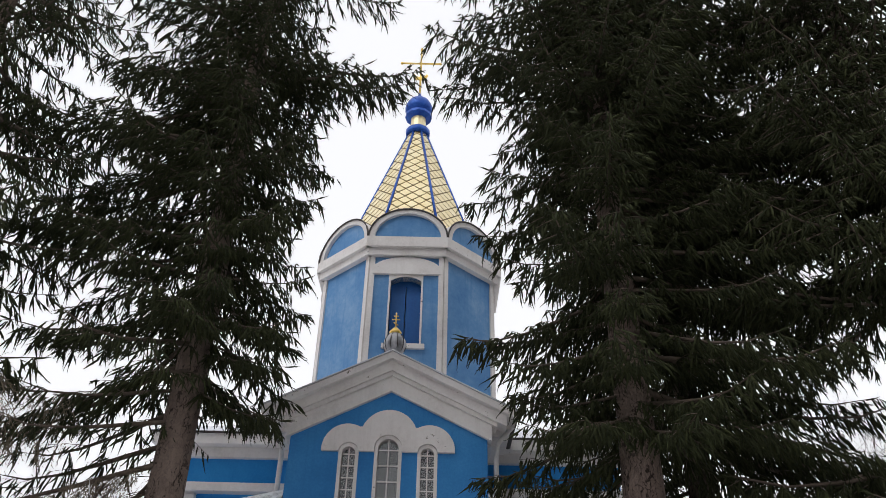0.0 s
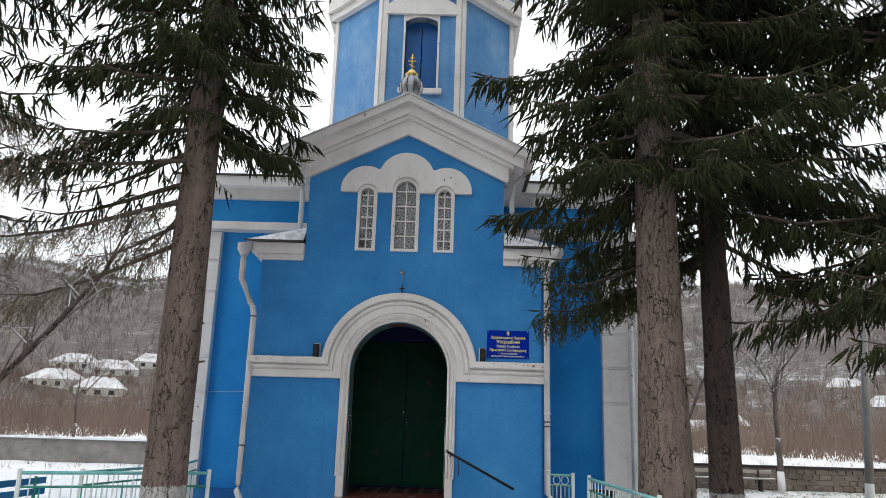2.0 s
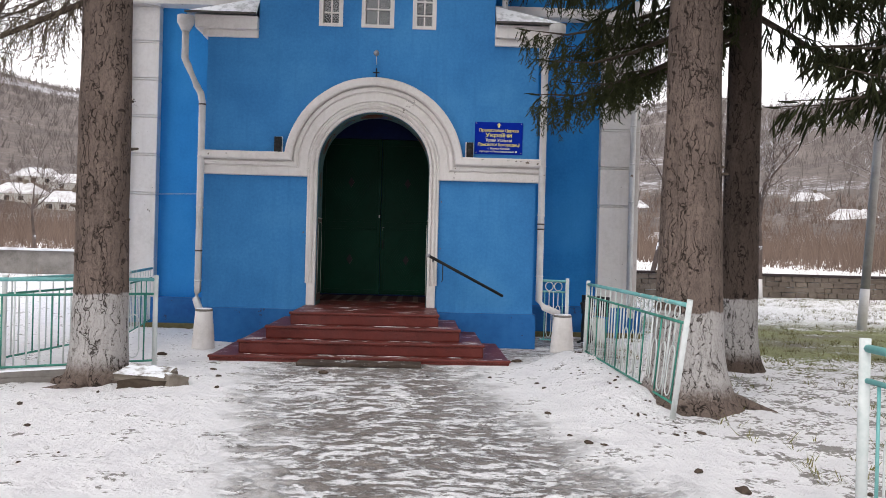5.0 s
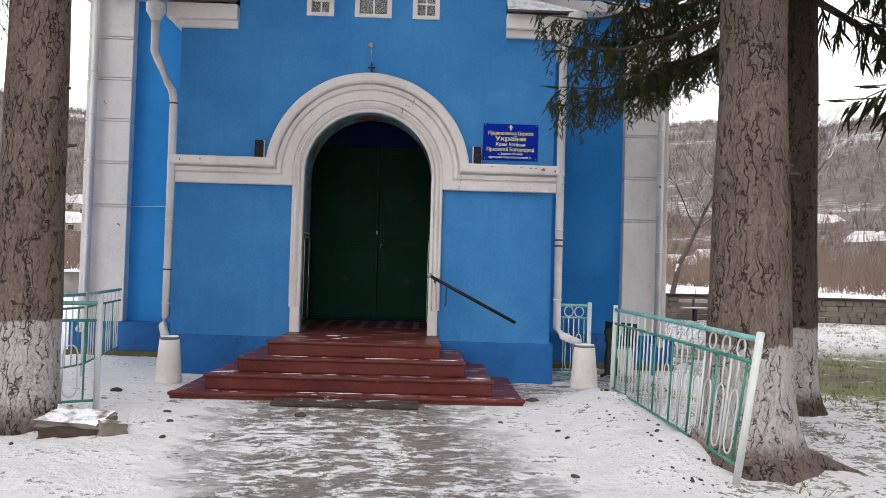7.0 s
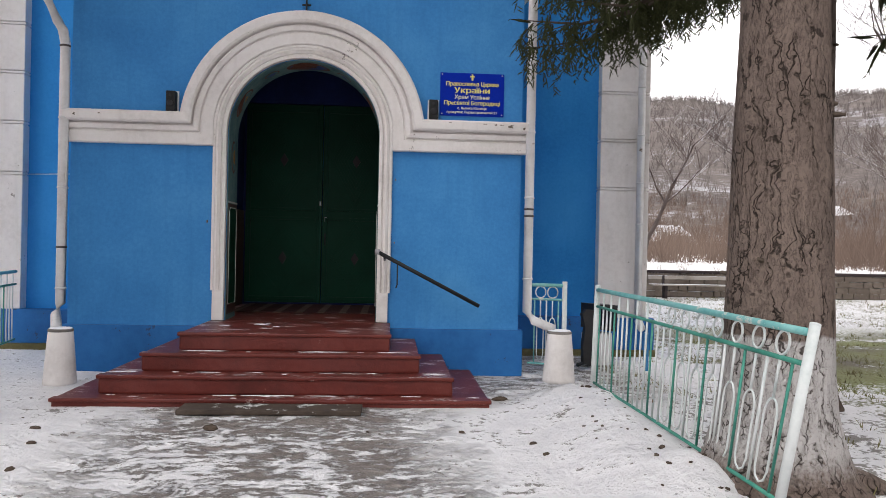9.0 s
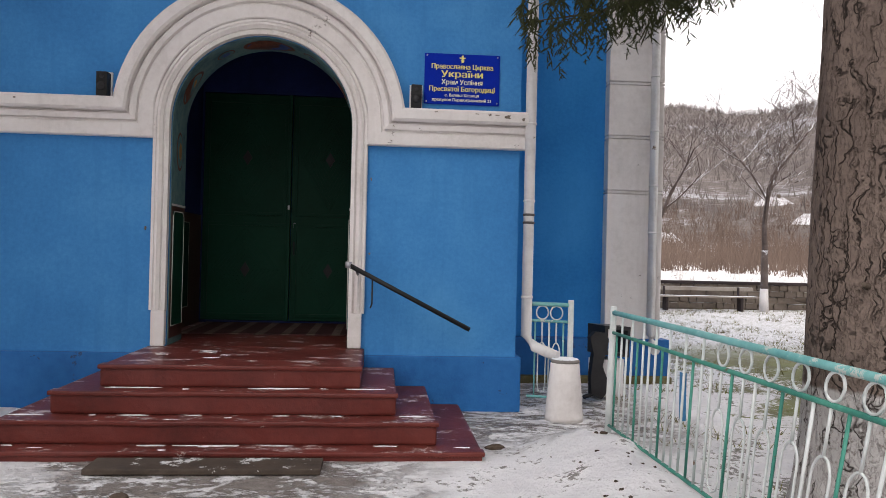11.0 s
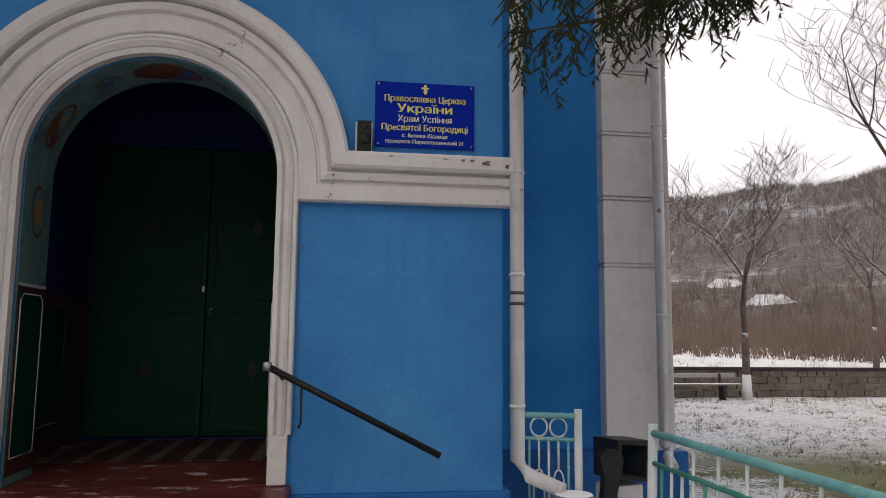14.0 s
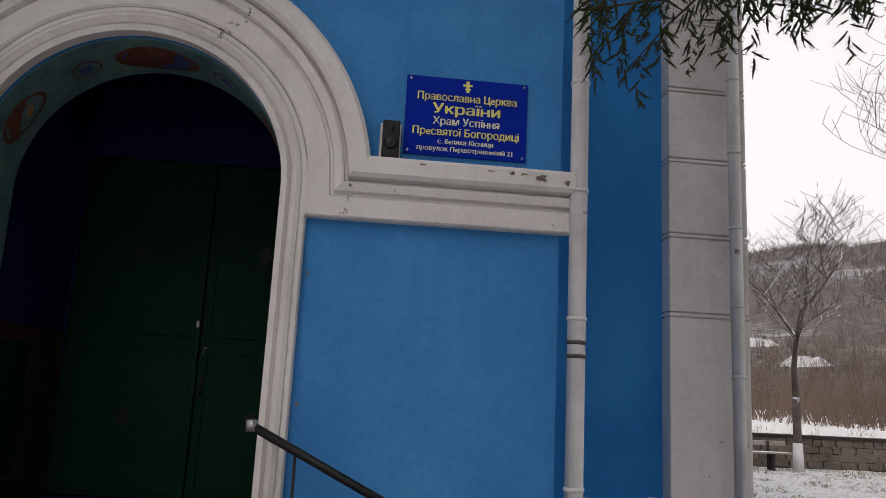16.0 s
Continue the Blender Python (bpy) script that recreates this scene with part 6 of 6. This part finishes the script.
for row in range(4):
    x = -wr_half + 1.0 + rng_s.uniform(0, 0.3)
    while x < -wr_half + 21.0:
        w = rng_s.uniform(0.22, 0.52)
        st = new("stone", rng_s.choice(stone_meshes))
        st.parent = wr
        st.matrix_basis = pose(x + w / 2, 0.06, 0.1 + row * 0.2, rng_s.uniform(-5, 5), 0, rng_s.uniform(-4, 4)) @ Matrix.Diagonal((w * 0.98, 0.18, 0.19, 1))
        x += w + 0.012


def bare_tree(at, height, spread, seed, label, limed=True, lean=0.0, levels=4):
    """A leafless tree: forking limbs with many fine shoots."""
    rng = random.Random(seed)
    tr = thing("bare_tree", (*at[:2], at[2]), label, "tree", "leafless trees")
    bm = bmesh.new()

    def grow(p, d, length, r, depth):
        n = 3
        pts, rad = [p], [r]
        for i in range(n):
            d = (d + Vector((rng.gauss(0, 0.09), rng.gauss(0, 0.09), 0.05))).normalized()
            p = p + d * (length / n)
            pts.append(p)
            rad.append(r * (1 - 0.4 * (i + 1) / n))
        tube(bm, pts, rad, 6 if depth < 2 else 3, False)
        if depth >= levels:
            return
        kids = 4 if depth < 3 else 3
        for k in range(kids):
            f = rng.uniform(0.45, 1.0) if k else 1.0
            q = pts[min(n, max(1, int(round(f * n))))]
            a = rng.uniform(0, 2 * math.pi)
            sp = spread * rng.uniform(0.6, 1.15)
            dd = (d * 0.8 + sp * Vector((math.cos(a), math.sin(a), rng.uniform(-0.15, 0.4)))).normalized()
            grow(q, dd, length * rng.uniform(0.58, 0.82), max(0.009, rad[-1] * rng.uniform(0.6, 0.9)), depth + 1)
    r0 = height * 0.0135
    fork = Vector((lean * 0.3, 0, height * 0.24))
    trunk = tube(bmesh.new(), [(0, 0, -0.1), (lean * 0.1, 0, height * 0.1), tuple(fork)], [r0 * 1.35, r0 * 1.05, r0 * 0.9], 9)
    part("trunk", trunk, WOODBARE, tr)
    if limed:
        part("whitewash", tube(bmesh.new(), [(0, 0, -0.05), (lean * 0.09, 0, height * 0.09)], [r0 * 1.38, r0 * 1.13], 10), WHITE, tr, "limewashed foot")
    grow(fork, Vector((lean * 0.4, 0, 1)).normalized(), height * 0.3, r0 * 0.9, 0)
    ob = part("branch_wood", bm, WOODBARE, tr)
    ob["kind"] = "stuff"
    return tr


bare_tree((13.2, 29.0, 0), 8.0, 1.08, 5, "leafless fruit tree with limewashed trunk by the stone wall", levels=5)
bare_tree((17.9, 27.6, 0), 12.5, 1.0, 8, "leafless walnut tree with limewashed trunk on the lawn", levels=5)
bare_tree((10.6, 33.5, 0.08), 8.0, 0.85, 14, "leafless leaning fruit tree beyond the stone wall", False, 1.2)
bare_tree((23.0, 34.0, 0.1), 9.5, 0.8, 21, "leafless tree beyond the stone wall", False)
bare_tree((-17.5, 38.0, 0.2), 6.0, 0.8, 27, "leafless tree beyond the boundary wall", False)
bare_tree((27.5, 42.0, 0.3), 9.0, 0.75, 31, "leafless tree in the far field", False)



def leaning_sapling():
    """A thin bare stem leaning towards the spruce, with drooping tan twigs."""
    rng = random.Random(64)
    tr = thing("leaning_sapling", (-6.35, 9.3, 0), "thin bare sapling leaning towards the spruce, tan twigs", "tree", "leafless trees")
    stem = [Vector((0, 0, -0.1)), Vector((0.75, 0.0, 0.95)), Vector((1.65, 0.0, 1.95)), Vector((2.4, 0.02, 2.85)), Vector((2.95, 0.05, 3.6)), Vector((3.2, 0.06, 4.3))]
    part("trunk", tube(bmesh.new(), stem, [0.06, 0.05, 0.042, 0.034, 0.025, 0.012], 8), BARK_DARK, tr)
    bm = bmesh.new()
    for k in range(34):
        f = rng.uniform(2.2, 4.95)
        p = stem[int(f)].lerp(stem[int(f) + 1], f - int(f))
        d = Vector((rng.uniform(-0.6, 0.5), rng.gauss(0, 0.4), rng.uniform(0.1, 0.9)))
        q = p + d * rng.uniform(0.3, 0.8)
        r = q + Vector((d.x * 0.4, d.y * 0.3, rng.uniform(-0.35, 0.2)))
        tube(bm, [p, q, r], [0.011, 0.006, 0.003], 4, False)
        for j in range(5):
            a = p.lerp(q, rng.uniform(0.3, 1.0))
            tube(bm, [a, a + Vector((rng.gauss(0, 0.12), rng.gauss(0, 0.12), rng.uniform(-0.3, 0.2)))], [0.004, 0.0015], 3, False)
    ob = part("twig_wood", bm, WOODBARE, tr)
    ob["kind"] = "stuff"


leaning_sapling()
for x, y in ((11.2, 28.9),):
    pb = thing("plank_bench", (x, y, 0), "plain plank bench by the stone wall, snow on it", "bench", "plank benches")
    part("plank", boxed(-1.7, 1.7, -0.16, 0.16, 0.42, 0.47, 0.01), PLANK, pb)
    part("plank", boxed(-1.7, 1.7, 0.2, 0.24, 0.62, 0.74, 0.01), PLANK, pb)
    for lx in (-1.2, 1.2):
        part("leg", boxed(lx - 0.04, lx + 0.04, -0.1, 0.1, 0, 0.42), COPING, pb)
        part("upright", boxed(lx - 0.03, lx + 0.03, 0.16, 0.2, 0, 0.74), COPING, pb)


# ---- hillside, woods, village ----
def hill_height(d, az):
    if d < 74:
        return -3.0
    f = min(1.0, (d - 74) / 400)
    top = 84 + 14 * noise.noise(Vector((math.cos(az) * 2.1, math.sin(az) * 2.1, 0.4))) + 10 * noise.noise(Vector((math.cos(az) * 7, math.sin(az) * 7, 2.4)))
    h = top * (f * f * (3 - 2 * f)) ** 0.85
    h += 5 * f * noise.noise(Vector((d * 0.018 * math.cos(az), d * 0.018 * math.sin(az), 0)))
    if d > 480:
        h -= (d - 480) * 0.03
    return 1.2 + h


hv, hf = [], []
rings_d = [74, 80, 88, 97, 108, 120, 135, 150, 168, 188, 210, 235, 260, 288, 316, 345, 375, 405, 435, 460, 480, 520, 620, 900]
NA = 220
for d in rings_d:
    for k in range(NA):
        a = 2 * math.pi * k / NA
        hv.append((d * math.cos(a), 10 + d * math.sin(a), hill_height(d, a) if d > 74 else 0.6))
for i in range(len(rings_d) - 1):
    for k in range(NA):
        hf.append((i * NA + k, i * NA + (k + 1) % NA, (i + 1) * NA + (k + 1) % NA, (i + 1) * NA + k))
hm = bpy.data.meshes.new("hillside")
hm.from_pydata(hv, [], hf)
hm.polygons.foreach_set("use_smooth", [True] * len(hf))
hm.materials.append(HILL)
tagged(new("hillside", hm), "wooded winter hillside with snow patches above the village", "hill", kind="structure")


def tufts(name, n, d0, d1, a0, a1, tall, blades, width, fan, material, label, category, seed, power=1.0):
    """Far woods and brush: clumps of thin upright blades, one object."""
    rng = np.random.default_rng(seed)
    d = d0 + (d1 - d0) * rng.uniform(0, 1, n) ** power
    a = rng.uniform(radians(a0), radians(a1), n)
    zs = np.array([(hill_height(float(q), float(w)) if q > 76 else ground_height(float(q * math.cos(w)), 10 + float(q * math.sin(w)))) for q, w in zip(d, a)])
    base = np.stack([d * np.cos(a), 10 + d * np.sin(a), zs - 0.3], 1)
    h = tall * rng.uniform(0.55, 1.25, n)
    vs = []
    for b in range(blades):
        th, lean = rng.uniform(0, 2 * np.pi, n), rng.uniform(0, fan, n)
        tip = base + np.stack([np.cos(th) * lean * h, np.sin(th) * lean * h, h * rng.uniform(0.6, 1.0, n)], 1)
        off = np.stack([np.cos(th * 3) * 0.25 * h * fan, np.sin(th * 3) * 0.25 * h * fan, np.zeros(n)], 1)
        wv = np.stack([-np.sin(a), np.cos(a), np.zeros(n)], 1) * (width * h)[:, None]
        vs.append(np.stack([base + off - wv, base + off + wv, tip], 1))
    v = np.concatenate(vs).reshape(-1, 3)
    f = np.arange(len(v)).reshape(-1, 3)
    return tagged(new(name, mesh_from_arrays(name, v, f, material)), label, category, kind="stuff")


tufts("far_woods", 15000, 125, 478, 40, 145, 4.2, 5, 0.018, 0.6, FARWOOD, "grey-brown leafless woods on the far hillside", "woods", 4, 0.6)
tufts("field_weeds", 2600, 23, 62, 30, 150, 0.7, 5, 0.018, 0.7, BRUSH, "brown dead weeds standing in the snowy field", "weeds", 12, 0.9)
tufts("dry_brush", 8500, 50, 150, 38, 145, 3.1, 7, 0.009, 0.6, BRUSH, "dense brown leafless brush below the village", "brush", 6, 1.1)


def house(at, w, d, h, roof_h, turn, label):
    ho = thing("village_house", at, label, "house", "village houses", turn=turn)
    part("wall", boxed(-w / 2, w / 2, -d / 2, d / 2, -1.5, h), HOUSE_WALL, ho)
    bm = bmesh.new()
    e = 0.15
    v = [bm.verts.new(p) for p in ((-w / 2 - e, -d / 2 - e, h), (w / 2 + e, -d / 2 - e, h), (w / 2 + e, d / 2 + e, h), (-w / 2 - e, d / 2 + e, h), (-w / 4, 0, h + roof_h), (w / 4, 0, h + roof_h))]
    for f in ((0, 1, 5, 4), (1, 2, 5), (2, 3, 4, 5), (3, 0, 4), (3, 2, 1, 0)):
        bm.faces.new([v[i] for i in f])
    roof = part("roof", bm, VILLAGE_ROOF, ho, "hipped roof under thin snow")
    part("chimney", boxed(w * 0.1, w * 0.1 + 0.5, -0.3, 0.3, h + roof_h * 0.4, h + roof_h + 0.5), STONE, roof)
    for x in (-w * 0.28, 0.0, w * 0.28):
        win = part("window", boxed(x - 0.5, x + 0.5, -d / 2 - 0.04, -d / 2, h - 1.1, h - 0.2), HOUSE_WALL, ho)
        part("pane", boxed(x - 0.4, x + 0.4, -d / 2 - 0.05, -d / 2 - 0.041, h - 1.0, h - 0.3), BLACK, win)


for az, d, w, turn in ((115.3, 146, 9, 20), (117.8, 150, 8, 10), (119.2, 128, 8, -5), (116.2, 122, 7, 15), (112.5, 156, 8, 25), (60.5, 150, 7, -15), (69.7, 100, 7, -8), (67.8, 108, 6, -15), (57.5, 130, 8, -20), (73, 140, 7, -10)):
    x, y = d * math.cos(radians(az)), 10 + d * math.sin(radians(az))
    house((x, y, hill_height(d, radians(az)) - (1.3 if az > 90 else 2.7)), w, 6, 2.0, 1.9, turn, "low village house with a snow-covered roof")


def grass_tufts():
    """Stubble of winter grass on the thawing lawn."""
    rng = np.random.default_rng(77)
    n = 9000
    x, y = rng.uniform(3.6, 24, n), rng.uniform(7.0, 29.5, n)
    keep = np.array([noise.noise(Vector((a * 0.5, b * 0.8, 7.0))) > -0.15 and not (a < 5.2 and b > 15.2) for a, b in zip(x, y)])
    x, y = x[keep], y[keep]
    n = len(x)
    z = np.array([ground_height(float(a), float(b)) for a, b in zip(x, y)])
    base = np.stack([x, y, z - 0.01], 1)
    vs = []
    for b in range(6):
        th = rng.uniform(0, 2 * np.pi, n)
        off = np.stack([np.cos(th), np.sin(th), np.zeros(n)], 1) * rng.uniform(0, 0.09, n)[:, None]
        h = rng.uniform(0.03, 0.10, n)
        tip = base + off * 1.9 + np.stack([np.cos(th) * h * 0.6, np.sin(th) * h * 0.6, h], 1)
        w = np.stack([-np.sin(th), np.cos(th), np.zeros(n)], 1) * 0.006
        vs.append(np.stack([base + off - w, base + off + w, tip], 1))
    v = np.concatenate(vs).reshape(-1, 3)
    tagged(new("lawn_grass", mesh_from_arrays("lawn_grass", v, np.arange(len(v)).reshape(-1, 3), GRASS)), "sparse olive and brown winter grass poking through snow", "grass", kind="stuff")


grass_tufts()


# ---- gilded diamond tiles of the spire, piece by piece ----
def clip_poly(poly, a, b, c):
    """Keeps the part of a polygon where a*u + b*v <= c."""
    out = []
    for i, p in enumerate(poly):
        q = poly[(i + 1) % len(poly)]
        dp, dq = a * p[0] + b * p[1] - c, a * q[0] + b * q[1] - c
        if dp <= 0:
            out.append(p)
        if (dp < 0 < dq) or (dq < 0 < dp):
            f = dp / (dp - dq)
            out.append((p[0] + (q[0] - p[0]) * f, p[1] + (q[1] - p[1]) * f))
    return out


ap0, ap1 = RB * math.cos(radians(22.5)), RT * math.cos(radians(22.5))
hb, ht = RB * math.sin(radians(22.5)), RT * math.sin(radians(22.5))
SLANT = math.hypot(Z1 - Z0, ap0 - ap1)
rest = bmesh.new()
for k in range(8):
    a = radians(45 * k - 90)
    out_dir = Vector((math.cos(a), math.sin(a), 0))
    across = Vector((-math.sin(a), math.cos(a), 0))
    up = ((out_dir * (ap1 - ap0)) + Vector((0, 0, Z1 - Z0))).normalized()
    normal = across.cross(up).normalized()
    if normal.dot(out_dir) < 0:
        normal = -normal
    origin = Vector((0, TY, Z0)) + out_dir * ap0
    dw, dh = 0.215, 0.19
    for j in range(int(SLANT / dh) + 1):
        v0 = j * dh
        for i in range(-6, 7):
            u0 = (i + 0.5 * (j % 2)) * 2 * dw
            g = 0.87
            poly = [(u0 - dw * g, v0), (u0, v0 - dh * g), (u0 + dw * g, v0), (u0, v0 + dh * g)]
            s = (hb - ht) / SLANT
            poly = clip_poly(poly, 1, s, hb - 0.045)
            poly = clip_poly(poly, -1, s, hb - 0.045) if poly else poly
            poly = clip_poly(poly, 0, 1, SLANT - 0.02) if poly else poly
            poly = clip_poly(poly, 0, -1, -0.1) if poly else poly
            if len(poly) < 3:
                continue
            mine = bmesh.new() if k in (7, 0, 1) else rest
            lift = 0.016 + 0.004 * ((i * 7 + j * 3) % 3)
            lo = [mine.verts.new(origin + across * u + up * v - normal * 0.01) for u, v in poly]
            hi = [mine.verts.new(origin + across * u + up * v + normal * (lift if v < v0 else lift * 0.5)) for u, v in poly]
            mine.faces.new(hi)
            for q in range(len(poly)):
                mine.faces.new((lo[q], lo[(q + 1) % len(poly)], hi[(q + 1) % len(poly)], hi[q]))
            if k in (7, 0, 1):
                church_part("tile", mine, GOLD, parent=spire)
tile_rest = church_part("tile_rest", rest, GOLD, parent=spire)
tile_rest["kind"] = "stuff"
